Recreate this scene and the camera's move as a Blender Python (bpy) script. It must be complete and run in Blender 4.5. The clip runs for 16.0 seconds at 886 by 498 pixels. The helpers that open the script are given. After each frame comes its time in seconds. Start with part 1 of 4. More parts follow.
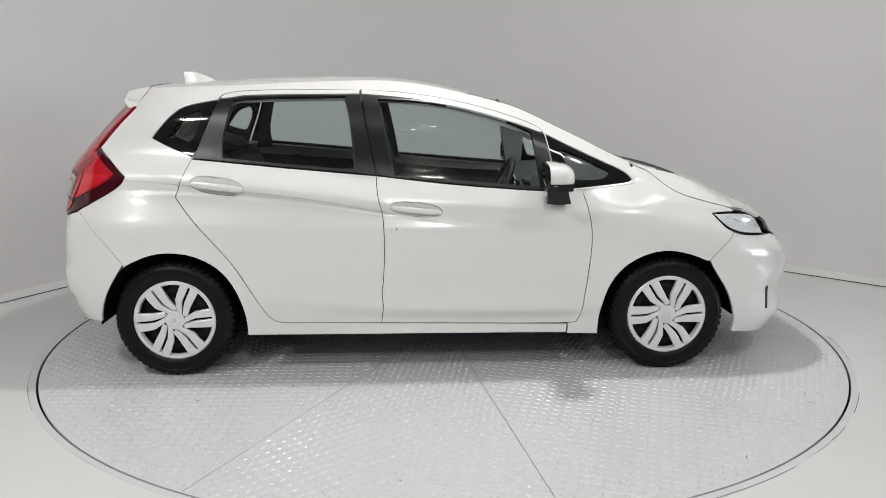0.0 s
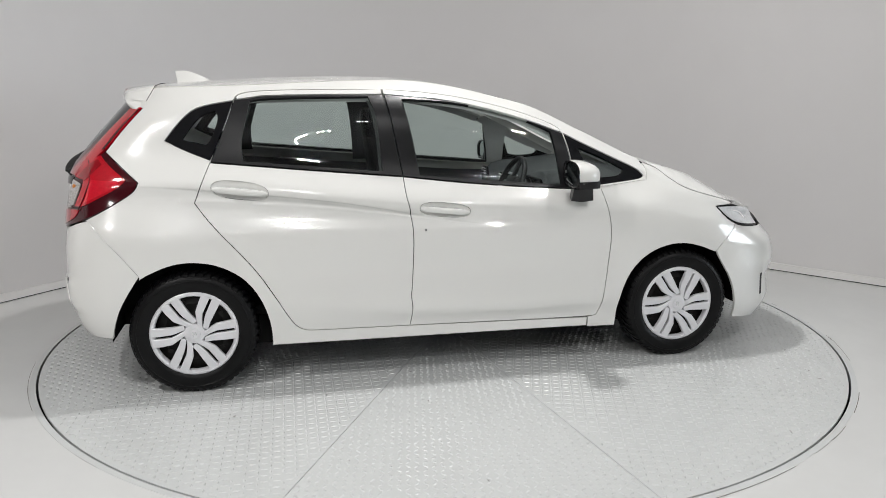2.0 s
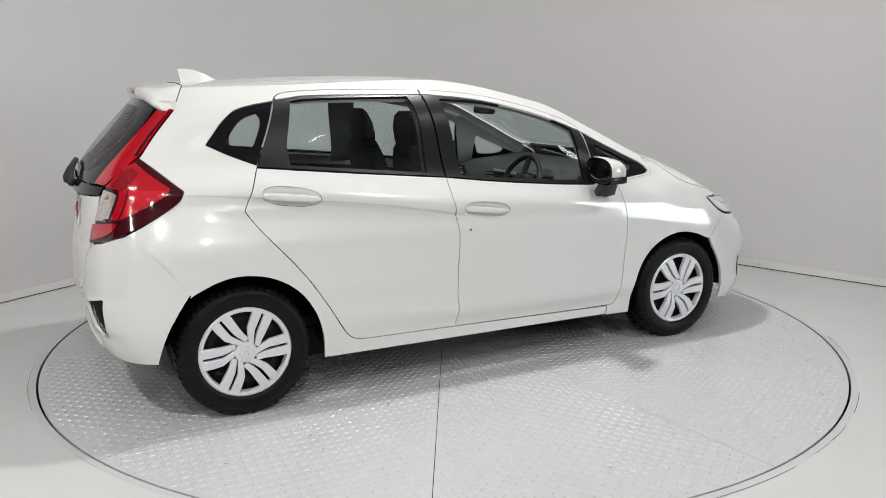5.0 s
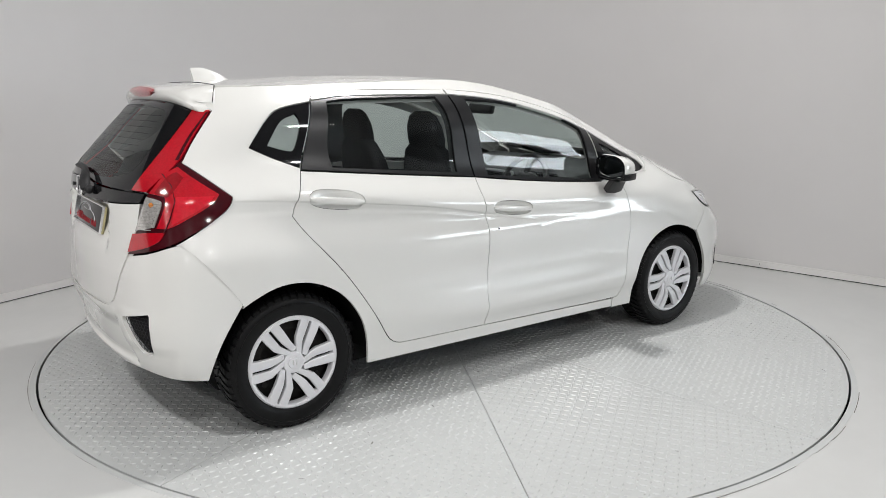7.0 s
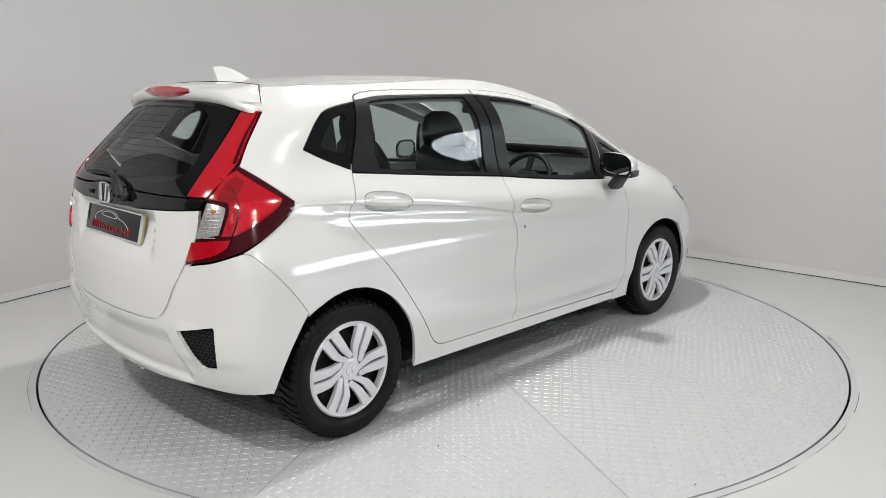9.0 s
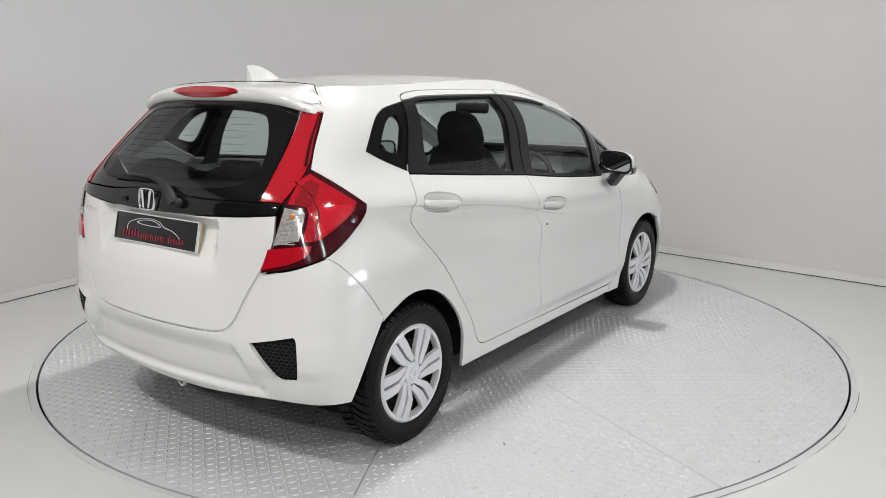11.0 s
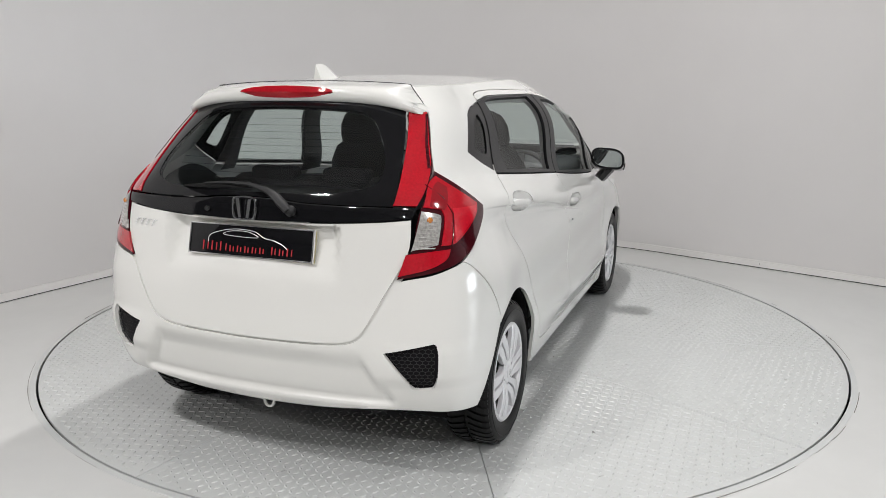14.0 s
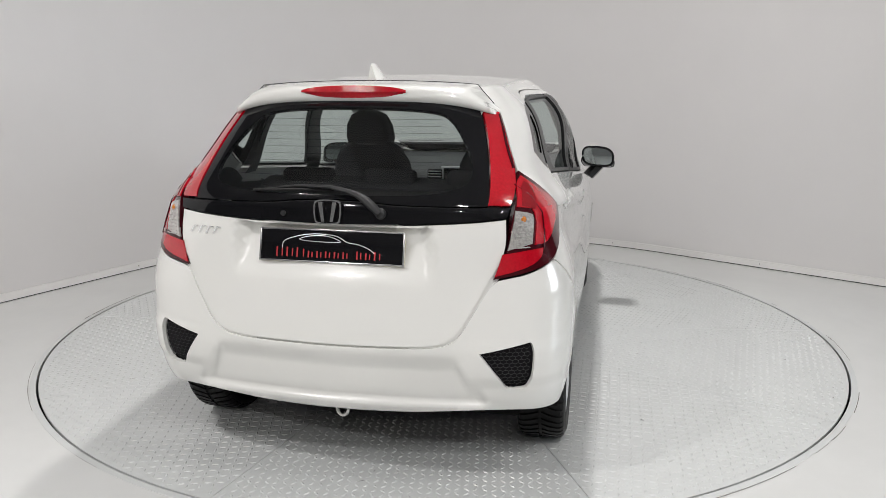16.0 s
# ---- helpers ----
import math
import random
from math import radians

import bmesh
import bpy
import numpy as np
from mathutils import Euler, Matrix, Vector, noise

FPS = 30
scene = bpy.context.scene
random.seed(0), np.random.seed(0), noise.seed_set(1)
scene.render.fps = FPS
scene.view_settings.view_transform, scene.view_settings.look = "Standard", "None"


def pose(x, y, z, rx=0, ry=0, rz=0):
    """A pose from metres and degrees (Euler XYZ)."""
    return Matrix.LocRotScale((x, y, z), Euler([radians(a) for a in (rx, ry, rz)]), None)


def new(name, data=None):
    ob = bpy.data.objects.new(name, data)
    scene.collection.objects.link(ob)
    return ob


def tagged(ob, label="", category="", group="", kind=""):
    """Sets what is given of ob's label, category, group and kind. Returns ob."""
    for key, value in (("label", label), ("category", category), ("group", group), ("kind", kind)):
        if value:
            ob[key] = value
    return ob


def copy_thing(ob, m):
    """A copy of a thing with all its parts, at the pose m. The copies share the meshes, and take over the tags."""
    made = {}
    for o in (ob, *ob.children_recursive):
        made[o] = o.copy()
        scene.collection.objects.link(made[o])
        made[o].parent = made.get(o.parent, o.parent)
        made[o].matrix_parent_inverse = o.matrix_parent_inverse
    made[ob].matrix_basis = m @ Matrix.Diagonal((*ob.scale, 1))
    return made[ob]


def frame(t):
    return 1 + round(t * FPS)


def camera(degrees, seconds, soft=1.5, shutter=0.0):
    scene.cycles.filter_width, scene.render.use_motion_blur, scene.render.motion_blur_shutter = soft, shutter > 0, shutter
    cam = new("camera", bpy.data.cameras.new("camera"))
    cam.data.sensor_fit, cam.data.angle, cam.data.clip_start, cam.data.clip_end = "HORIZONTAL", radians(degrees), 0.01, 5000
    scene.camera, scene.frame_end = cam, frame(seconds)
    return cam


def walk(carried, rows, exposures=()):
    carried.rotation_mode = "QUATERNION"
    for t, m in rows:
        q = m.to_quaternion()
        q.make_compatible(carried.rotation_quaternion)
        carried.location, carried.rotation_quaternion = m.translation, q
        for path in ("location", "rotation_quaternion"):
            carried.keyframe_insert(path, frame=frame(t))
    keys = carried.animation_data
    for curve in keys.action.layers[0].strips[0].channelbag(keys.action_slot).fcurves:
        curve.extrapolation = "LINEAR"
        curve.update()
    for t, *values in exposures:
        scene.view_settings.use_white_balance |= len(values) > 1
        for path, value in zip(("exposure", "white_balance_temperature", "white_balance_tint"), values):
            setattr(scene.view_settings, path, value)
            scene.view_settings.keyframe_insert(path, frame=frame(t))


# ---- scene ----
# ---- camera ----
cam = camera(60.75, 16.0, soft=0.7)
walk(cam, [(0.0, pose(0, -4.58, 1.439, 78.18, 0, 0.036)), (16.0, pose(0, -4.58, 1.439, 78.18, 0, 0.036))],
     [(0.0, -0.15, 6540, 10.2), (4.0, -0.12, 6540, 10.3), (9.0, -0.08, 6550, 10.6), (12.5, -0.03, 6560, 10.8), (16.0, 0.02, 6600, 11)])

# ---- world, lamps, exposure ----
world = bpy.data.worlds.new("studio_air")
scene.world = world
world.use_nodes = True
world.node_tree.nodes["Background"].inputs["Color"].default_value = (0.92, 0.95, 1.0, 1)
world.node_tree.nodes["Background"].inputs["Strength"].default_value = 0.04


def area_lamp(x, y, z, sx, sy, watts, colour=(1, 0.99, 0.985)):
    data = bpy.data.lights.new("lamp", "AREA")
    data.shape, data.size, data.size_y, data.energy, data.color = "RECTANGLE", sx, sy, watts, colour
    ob = new("lamp", data)
    ob.matrix_world = pose(x, y, z)
    return ob


PANELS = [  # ceiling light panels: x, y, length, width, watts
    (0.36, -0.28, 0.24, 0.24, 100), (2.8, -3.0, 0.34, 0.12, 46), (-2.6, -3.6, 0.34, 0.12, 94),
    (0.4, -5.6, 0.34, 0.12, 78), (3.4, -6.4, 0.34, 0.12, 64), (-3.2, -6.6, 0.34, 0.12, 96), (0.2, -9.4, 0.34, 0.12, 78),
]
LAMP_Z = 4.10
for x, y, sx, sy, watts in PANELS:
    area_lamp(x, y, LAMP_Z, sx, sy, watts)


# ---- materials ----
def material(name, colour, rough=0.5, metal=0.0, coat=0.0, scale=20.0, vary=0.08, bump=0.0, bump_scale=200.0, rough_vary=0.08, stain=0.0, stain_scale=1.5, spec=0.5):
    m = bpy.data.materials.new(name)
    m.use_nodes = True
    nt = m.node_tree
    b = nt.nodes["Principled BSDF"]
    b.inputs["Metallic"].default_value = metal
    b.inputs["Specular IOR Level"].default_value = spec
    b.inputs["Coat Weight"].default_value = coat
    b.inputs["Coat Roughness"].default_value = 0.03
    co = nt.nodes.new("ShaderNodeTexCoord")
    n1 = nt.nodes.new("ShaderNodeTexNoise")
    n1.inputs["Scale"].default_value, n1.inputs["Detail"].default_value = scale, 5
    n2 = nt.nodes.new("ShaderNodeTexNoise")
    n2.inputs["Scale"].default_value, n2.inputs["Detail"].default_value = stain_scale, 4
    nt.links.new(co.outputs["Object"], n1.inputs["Vector"])
    nt.links.new(co.outputs["Object"], n2.inputs["Vector"])
    mix = nt.nodes.new("ShaderNodeMix")
    mix.data_type = "RGBA"
    mix.inputs["A"].default_value = (*[c * (1 - vary) for c in colour], 1)
    mix.inputs["B"].default_value = (*[min(1, c * (1 + vary)) for c in colour], 1)
    nt.links.new(n1.outputs["Fac"], mix.inputs["Factor"])
    last = mix.outputs["Result"]
    if stain:
        ramp = nt.nodes.new("ShaderNodeMapRange")
        ramp.inputs["From Min"].default_value, ramp.inputs["From Max"].default_value = 0.45, 0.75
        nt.links.new(n2.outputs["Fac"], ramp.inputs["Value"])
        mul = nt.nodes.new("ShaderNodeMath")
        mul.operation = "MULTIPLY"
        mul.inputs[1].default_value = stain
        nt.links.new(ramp.outputs["Result"], mul.inputs[0])
        dirt = nt.nodes.new("ShaderNodeMix")
        dirt.data_type = "RGBA"
        dirt.inputs["B"].default_value = (*[c * 0.6 for c in colour], 1)
        nt.links.new(mul.outputs["Value"], dirt.inputs["Factor"])
        nt.links.new(last, dirt.inputs["A"])
        last = dirt.outputs["Result"]
    nt.links.new(last, b.inputs["Base Color"])
    rr = nt.nodes.new("ShaderNodeMapRange")
    rr.inputs["To Min"].default_value, rr.inputs["To Max"].default_value = max(0.01, rough - rough_vary), min(1, rough + rough_vary)
    nt.links.new(n2.outputs["Fac"], rr.inputs["Value"])
    nt.links.new(rr.outputs["Result"], b.inputs["Roughness"])
    if bump:
        n3 = nt.nodes.new("ShaderNodeTexNoise")
        n3.inputs["Scale"].default_value = bump_scale
        nt.links.new(co.outputs["Object"], n3.inputs["Vector"])
        bp = nt.nodes.new("ShaderNodeBump")
        bp.inputs["Strength"].default_value, bp.inputs["Distance"].default_value = bump, 0.002
        nt.links.new(n3.outputs["Fac"], bp.inputs["Height"])
        nt.links.new(bp.outputs["Normal"], b.inputs["Normal"])
    return m


def pane_material(name, tint, rough=0.0):
    """A thin pane: tinted see-through, with a mirror gloss that grows at a glance."""
    m = bpy.data.materials.new(name)
    m.use_nodes = True
    nt = m.node_tree
    nt.nodes.clear()
    out = nt.nodes.new("ShaderNodeOutputMaterial")
    mix = nt.nodes.new("ShaderNodeMixShader")
    tr = nt.nodes.new("ShaderNodeBsdfTransparent")
    gl = nt.nodes.new("ShaderNodeBsdfGlossy")
    fr = nt.nodes.new("ShaderNodeLayerWeight")
    fr.inputs["Blend"].default_value = 0.5
    steep = nt.nodes.new("ShaderNodeMath")
    steep.operation, steep.inputs[1].default_value = "POWER", 5.0
    gloss = nt.nodes.new("ShaderNodeMath")
    gloss.operation, gloss.inputs[1].default_value, gloss.inputs[2].default_value = "MULTIPLY_ADD", 0.55, 0.07
    tr.inputs["Color"].default_value = (*tint, 1)
    gl.inputs["Roughness"].default_value = rough
    nt.links.new(fr.outputs["Facing"], steep.inputs[0])
    nt.links.new(steep.outputs["Value"], gloss.inputs[0])
    nt.links.new(gloss.outputs["Value"], mix.inputs["Fac"])
    nt.links.new(tr.outputs["BSDF"], mix.inputs[1])
    nt.links.new(gl.outputs["BSDF"], mix.inputs[2])
    nt.links.new(mix.outputs["Shader"], out.inputs["Surface"])
    return m


def glow(name, colour, strength):
    m = bpy.data.materials.new(name)
    m.use_nodes = True
    b = m.node_tree.nodes["Principled BSDF"]
    b.inputs["Base Color"].default_value = (*colour, 1)
    b.inputs["Emission Color"].default_value = (*colour, 1)
    b.inputs["Emission Strength"].default_value = strength
    return m


PAINT = material("white_pearl_paint", (0.72, 0.718, 0.692), 0.22, coat=1.0, scale=900, vary=0.02, rough_vary=0.03)
BLACK_GLOSS = material("gloss_black_trim", (0.006, 0.006, 0.007), 0.05, scale=60, vary=0.1, rough_vary=0.02, spec=0.32)
BLACK_TRIM = material("satin_black_trim", (0.012, 0.012, 0.013), 0.32, scale=250, vary=0.15, bump=0.1, bump_scale=600, spec=0.35)
PLASTIC = material("grained_black_plastic", (0.018, 0.018, 0.019), 0.55, scale=300, vary=0.2, bump=0.25, bump_scale=900, spec=0.3)
DASH = material("dark_grey_dashboard", (0.045, 0.048, 0.05), 0.5, scale=300, vary=0.15, bump=0.2, bump_scale=700)
CABIN = material("grey_cabin_lining", (0.40, 0.40, 0.39), 0.85, scale=120, vary=0.06, bump=0.2, bump_scale=500)
CLOTH = material("charcoal_seat_cloth", (0.028, 0.029, 0.032), 0.9, scale=220, vary=0.3, bump=0.5, bump_scale=900, spec=0.2)
RUBBER = material("black_tyre_rubber", (0.0055, 0.0055, 0.0058), 0.40, scale=40, vary=0.25, bump=0.12, bump_scale=300, stain_scale=6, spec=0.16)
SILVER = material("silver_wheel_paint", (0.70, 0.70, 0.72), 0.30, metal=0.15, scale=500, vary=0.05, coat=0.3)
STEEL = material("dark_steel_wheel", (0.02, 0.019, 0.018), 0.55, metal=0.3, scale=60, vary=0.4, stain=0.5, stain_scale=12, spec=0.3)
CHROME = material("bright_chrome", (0.88, 0.88, 0.89), 0.22, metal=1.0, scale=50, vary=0.02, rough_vary=0.03)
MIRROR = material("mirror_glass", (0.50, 0.54, 0.54), 0.02, metal=1.0, scale=20, vary=0.01, rough_vary=0.01)
RED_LENS = material("red_lamp_lens", (0.43, 0.003, 0.012), 0.10, coat=1.0, scale=120, vary=0.35, rough_vary=0.05, spec=0.5, stain=0.3, stain_scale=9, bump=0.25, bump_scale=140)
# brighter and darker copies of the lens red: light and shade put into colour
RED_LIT = material("lit_red_lens", (0.58, 0.008, 0.022), 0.10, coat=1.0, scale=90, vary=0.25, rough_vary=0.05, bump=0.2, bump_scale=120)
RED_SHADED = material("shaded_red_lens", (0.24, 0.002, 0.007), 0.10, coat=1.0, scale=90, vary=0.3, rough_vary=0.05, bump=0.2, bump_scale=120)
DARK_RED = material("dark_red_lens_rim", (0.045, 0.003, 0.006), 0.10, coat=0.4, scale=40, vary=0.2, rough_vary=0.04, spec=0.3)
AMBER = material("amber_bulb", (0.50, 0.17, 0.03), 0.15, coat=1.0, scale=60, vary=0.2)
CLEAR_LENS = material("clear_fluted_lens", (0.55, 0.53, 0.51), 0.16, metal=0.5, coat=0.9, scale=110, vary=0.6, rough_vary=0.1)
REFLECTOR = material("bright_headlamp_reflector", (0.74, 0.75, 0.77), 0.25, metal=0.3, coat=1.0, scale=70, vary=0.25, rough_vary=0.08)
GLASS = pane_material("tinted_car_glass", (0.80, 0.865, 0.845))
SMOKED = pane_material("rear_car_glass", (0.82, 0.87, 0.855))
UNDER = material("black_underbody", (0.008, 0.008, 0.008), 0.8, scale=30, vary=0.3, spec=0.1)
WALL = material("grey_studio_wall", (0.615, 0.605, 0.602), 0.55, scale=3, vary=0.02, bump=0.03, bump_scale=60, stain=0.04, stain_scale=0.8)
BASE = material("white_skirting_paint", (0.70, 0.69, 0.68), 0.4, scale=12, vary=0.03, stain=0.1, stain_scale=4)
FLOOR = material("grey_painted_floor", (0.56, 0.565, 0.555), 0.32, scale=9, vary=0.03, stain=0.06, stain_scale=2.2, rough_vary=0.1, bump=0.03, bump_scale=40)
PLATE = material("grey_painted_steel_plate", (0.51, 0.523, 0.518), 0.30, scale=14, vary=0.035, stain=0.03, stain_scale=5.0, rough_vary=0.05, bump=0.05, bump_scale=90)
TREAD = material("worn_raised_tread", (0.54, 0.55, 0.545), 0.27, scale=25, vary=0.06, rough_vary=0.08)
# near black: shade of gaps put into the colour; also for thin black lines
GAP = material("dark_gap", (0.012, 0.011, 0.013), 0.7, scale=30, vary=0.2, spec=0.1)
SCUFF = material("dark_scuff", (0.12, 0.115, 0.10), 0.8, scale=60, vary=0.4)
CEIL = material("grey_hall_ceiling", (0.34, 0.34, 0.34), 0.9, scale=4, vary=0.03)
HALL = material("grey_hall_wall", (0.20, 0.20, 0.20), 0.9, scale=3, vary=0.04)
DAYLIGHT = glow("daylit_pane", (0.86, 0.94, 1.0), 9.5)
PANEL_GLOW = glow("lit_panel_diffuser", (1, 0.99, 0.985), 14)


# ---- mesh helpers ----
def mesh_ob(name, verts, faces, mat, normals=None, smooth=True, crisp=0):
    me = bpy.data.meshes.new(name)
    me.from_pydata([tuple(v) for v in verts], [], [tuple(f) for f in faces])
    me.materials.append(mat)
    if smooth:
        me.polygons.foreach_set("use_smooth", [True] * len(me.polygons))
    me.update()
    if crisp:
        # the last faces are the folded rim: all their edges stay sharp
        keys = {k for f in faces[-crisp:] for k in ((min(p, q), max(p, q)) for p, q in zip(f, f[1:] + f[:1]))}
        mark = me.attributes.new("sharp_edge", "BOOLEAN", "EDGE")
        mark.data.foreach_set("value", [tuple(sorted(e.vertices)) in keys for e in me.edges])
    if normals is not None:
        me.normals_split_custom_set([tuple(n) for n in normals])
    return new(name, me)


def part(name, bm, mat, parent=None, label="", smooth=40.0):
    """Link a bmesh as one mesh object, under a thing or part."""
    me = bpy.data.meshes.new(name)
    bmesh.ops.recalc_face_normals(bm, faces=bm.faces)
    bm.to_mesh(me)
    bm.free()
    me.materials.append(mat)
    if smooth:
        me.polygons.foreach_set("use_smooth", [True] * len(me.polygons))
        me.set_sharp_from_angle(angle=radians(smooth))
    ob = new(name, me)
    if parent:
        ob.parent = parent
    if label:
        ob["label"] = label
    return ob


def block(sx, sy, sz, m=None, bevel=0.0, seg=2, bm=None):
    bm = bm or bmesh.new()
    r = bmesh.ops.create_cube(bm, size=1, matrix=(m or Matrix()) @ Matrix.Diagonal((sx, sy, sz, 1)))
    if bevel:
        edges = list({e for v in r["verts"] for e in v.link_edges})
        bmesh.ops.bevel(bm, geom=edges, offset=bevel, segments=seg, affect="EDGES", profile=0.6)
    return bm


def tube(points, radius, sides=8, bm=None, flat=1.0):
    """A swept tube through points; radius may be a list; flat squashes it in z."""
    bm = bm or bmesh.new()
    pts = [Vector(p) for p in points]
    rad = radius if isinstance(radius, (list, tuple)) else [radius] * len(pts)
    rings = []
    for i, p in enumerate(pts):
        d = (pts[min(i + 1, len(pts) - 1)] - pts[max(i - 1, 0)]).normalized()
        a = d.cross(Vector((0, 0, 1)))
        a = a.normalized() if a.length > 1e-4 else Vector((1, 0, 0))
        b = d.cross(a).normalized()
        rings.append([bm.verts.new(p + (a * math.cos(k * math.tau / sides) + b * flat * math.sin(k * math.tau / sides)) * rad[i]) for k in range(sides)])
    for r, s in zip(rings, rings[1:]):
        for k in range(sides):
            bm.faces.new((r[k], r[(k + 1) % sides], s[(k + 1) % sides], s[k]))
    bm.faces.new(rings[0])
    bm.faces.new(rings[-1])
    return bm


def lathe(profile, steps, axis="y", bm=None):
    """Turn a profile of (radius, along) round an axis."""
    bm = bm or bmesh.new()
    rings = []
    for k in range(steps):
        a = k * math.tau / steps
        c, s = math.cos(a), math.sin(a)
        rings.append([bm.verts.new((r * c, t, r * s) if axis == "y" else (r * c, r * s, t)) for r, t in profile])
    for k in range(steps):
        r, q = rings[k], rings[(k + 1) % steps]
        for i in range(len(profile) - 1):
            bm.faces.new((r[i], r[i + 1], q[i + 1], q[i]))
    return bm


def prism(outline, depth, m=None, bm=None, bevel=0.0):
    """An outline in the local xy plane, raised along local z by depth."""
    bm = bm or bmesh.new()
    m = m or Matrix()
    low = [bm.verts.new(m @ Vector((x, y, 0))) for x, y in outline]
    top = [bm.verts.new(m @ Vector((x, y, depth))) for x, y in outline]
    n = len(outline)
    f = [bm.faces.new(top), bm.faces.new(low[::-1])]
    for i in range(n):
        f.append(bm.faces.new((low[i], low[(i + 1) % n], top[(i + 1) % n], top[i])))
    if bevel:
        bmesh.ops.bevel(bm, geom=[e for e in f[0].edges], offset=bevel, segments=2, affect="EDGES")
    return bm


def rounded(pts, turn=50.0, rounds=2):
    """A closed outline with its gentle bends rounded and its sharp corners kept."""
    pts = [np.array(p, float) for p in pts]
    for _ in range(rounds):
        res = []
        for i, p in enumerate(pts):
            a, b = pts[i - 1], pts[(i + 1) % len(pts)]
            u, v = p - a, b - p
            ang = abs(math.degrees(math.atan2(u[0] * v[1] - u[1] * v[0], u @ v)))
            res += [p] if ang > turn or ang < 1 else [p - u * .25, p + v * .25]
        pts = res
    return pts


def resample(pts, step):
    res = []
    for a, b in zip(pts, pts[1:] + pts[:1]):
        n = max(1, int(np.ceil(np.linalg.norm(b - a) / step)))
        res += [a + (b - a) * k / n for k in range(n)]
    return np.array(res)


def shrink(pts, gap):
    """Move a closed outline inwards."""
    a, b = np.roll(pts, 1, 0), np.roll(pts, -1, 0)
    t = (b - a) / np.maximum(np.linalg.norm(b - a, axis=1, keepdims=True), 1e-9)
    area = np.sum(pts[:, 0] * b[:, 1] - b[:, 0] * pts[:, 1])
    n = np.stack([-t[:, 1], t[:, 0]], 1) * (1 if area > 0 else -1)
    return pts + n * gap


def within(p, poly):
    x, y = p[:, 0][:, None], p[:, 1][:, None]
    a, b = poly, np.roll(poly, -1, 0)
    cross = ((a[:, 1] > y) != (b[:, 1] > y)) & (x < (b[:, 0] - a[:, 0]) * (y - a[:, 1]) / np.where(b[:, 1] == a[:, 1], 1e-9, b[:, 1] - a[:, 1]) + a[:, 0])
    return cross.sum(1) % 2 == 1


def sheet(name, outline, mat, surf, parent=None, label="", holes=(), step=0.03, gap=0.002, depth=0.015, lift=0.0, turn=50.0, rounds=2, lines=None):
    """A panel cut out of a surface surf(a, b) -> (n, 3): an outline in its two coordinates, with holes, raised by lift, its rim folded inwards by depth."""
    from mathutils.geometry import delaunay_2d_cdt
    fine = min(step, 0.016)
    loops = [shrink(resample(rounded(outline, turn, rounds), fine), gap)]
    loops += [shrink(resample(rounded(h, turn, rounds), fine), -gap) for h in holes]
    p, edges = [], []
    for l in loops:
        s = len(p)
        p += [tuple(q) for q in l]
        edges += [(s + i, s + (i + 1) % len(l)) for i in range(len(l))]
    lo, hi = loops[0].min(0), loops[0].max(0)
    gx, gy = np.meshgrid(np.arange(lo[0] + step / 2, hi[0], step), np.arange(lo[1] + step / 2, hi[1], step))
    gx[1::2] += step / 2
    g = np.stack([gx.ravel(), gy.ravel()], 1)
    keep = within(g, shrink(loops[0], step * .45))
    for l in loops[1:]:
        keep &= ~within(g, shrink(l, -step * .45))
    g = g[keep]
    if lines is not None:
        # rows of points along a pressed line, in place of the plain grid near them
        ok = within(lines, shrink(loops[0], .007))
        for l in loops[1:]:
            ok &= ~within(lines, shrink(l, -.007))
        rows = lines[ok]
        if len(rows) and len(g):
            near = np.array([np.min(np.abs(rows[:, 0] - a) + np.abs(rows[:, 1] - c)) for a, c in g])
            g = g[near > .014]
        p += [tuple(q) for q in rows]
    p += [tuple(q) for q in g]
    v, e, f = delaunay_2d_cdt([Vector(q) for q in p], edges, [], 0, 1e-6)[:3]
    v = np.array([(q.x, q.y) for q in v])
    f = np.array(f)
    mid = v[f].mean(1)
    ok = within(mid, loops[0])
    for l in loops[1:]:
        ok &= ~within(mid, l)
    f = f[ok]
    h = 1e-3
    P = surf(v[:, 0], v[:, 1])
    du = surf(v[:, 0] + h, v[:, 1]) - surf(v[:, 0] - h, v[:, 1])
    dv = surf(v[:, 0], v[:, 1] + h) - surf(v[:, 0], v[:, 1] - h)
    N = np.cross(du, dv)
    N /= np.maximum(np.linalg.norm(N, axis=1, keepdims=True), 1e-12)
    inner = np.array([-0.2, 0, .6])
    if np.mean(np.sum(N * (P - inner), 1)) < 0:
        N = -N
    P = P + N * lift
    tri = P[f]
    fn = np.cross(tri[:, 1] - tri[:, 0], tri[:, 2] - tri[:, 0])
    bad = np.sum(fn * N[f].mean(1), 1) < 0
    f[bad] = f[bad][:, ::-1]
    count = {}
    for t in f:
        for a, b in ((t[0], t[1]), (t[1], t[2]), (t[2], t[0])):
            count[(a, b)] = count.get((a, b), 0) + 1
    rim = [k for k in count if (k[1], k[0]) not in count]
    faces = [tuple(int(i) for i in t) for t in f]
    norms = [N[i] for t in f for i in t]
    verts = [tuple(q) for q in P]
    flat_count = len(faces)
    if depth:
        low = {}
        for a, b in rim:
            for i in (a, b):
                if i not in low:
                    low[i] = len(verts)
                    verts.append(tuple(P[i] - N[i] * depth))
        for a, b in rim:
            faces.append((int(b), int(a), low[a], low[b]))
            d = P[b] - P[a]
            n = np.cross(d, N[a])
            n /= max(np.linalg.norm(n), 1e-12)
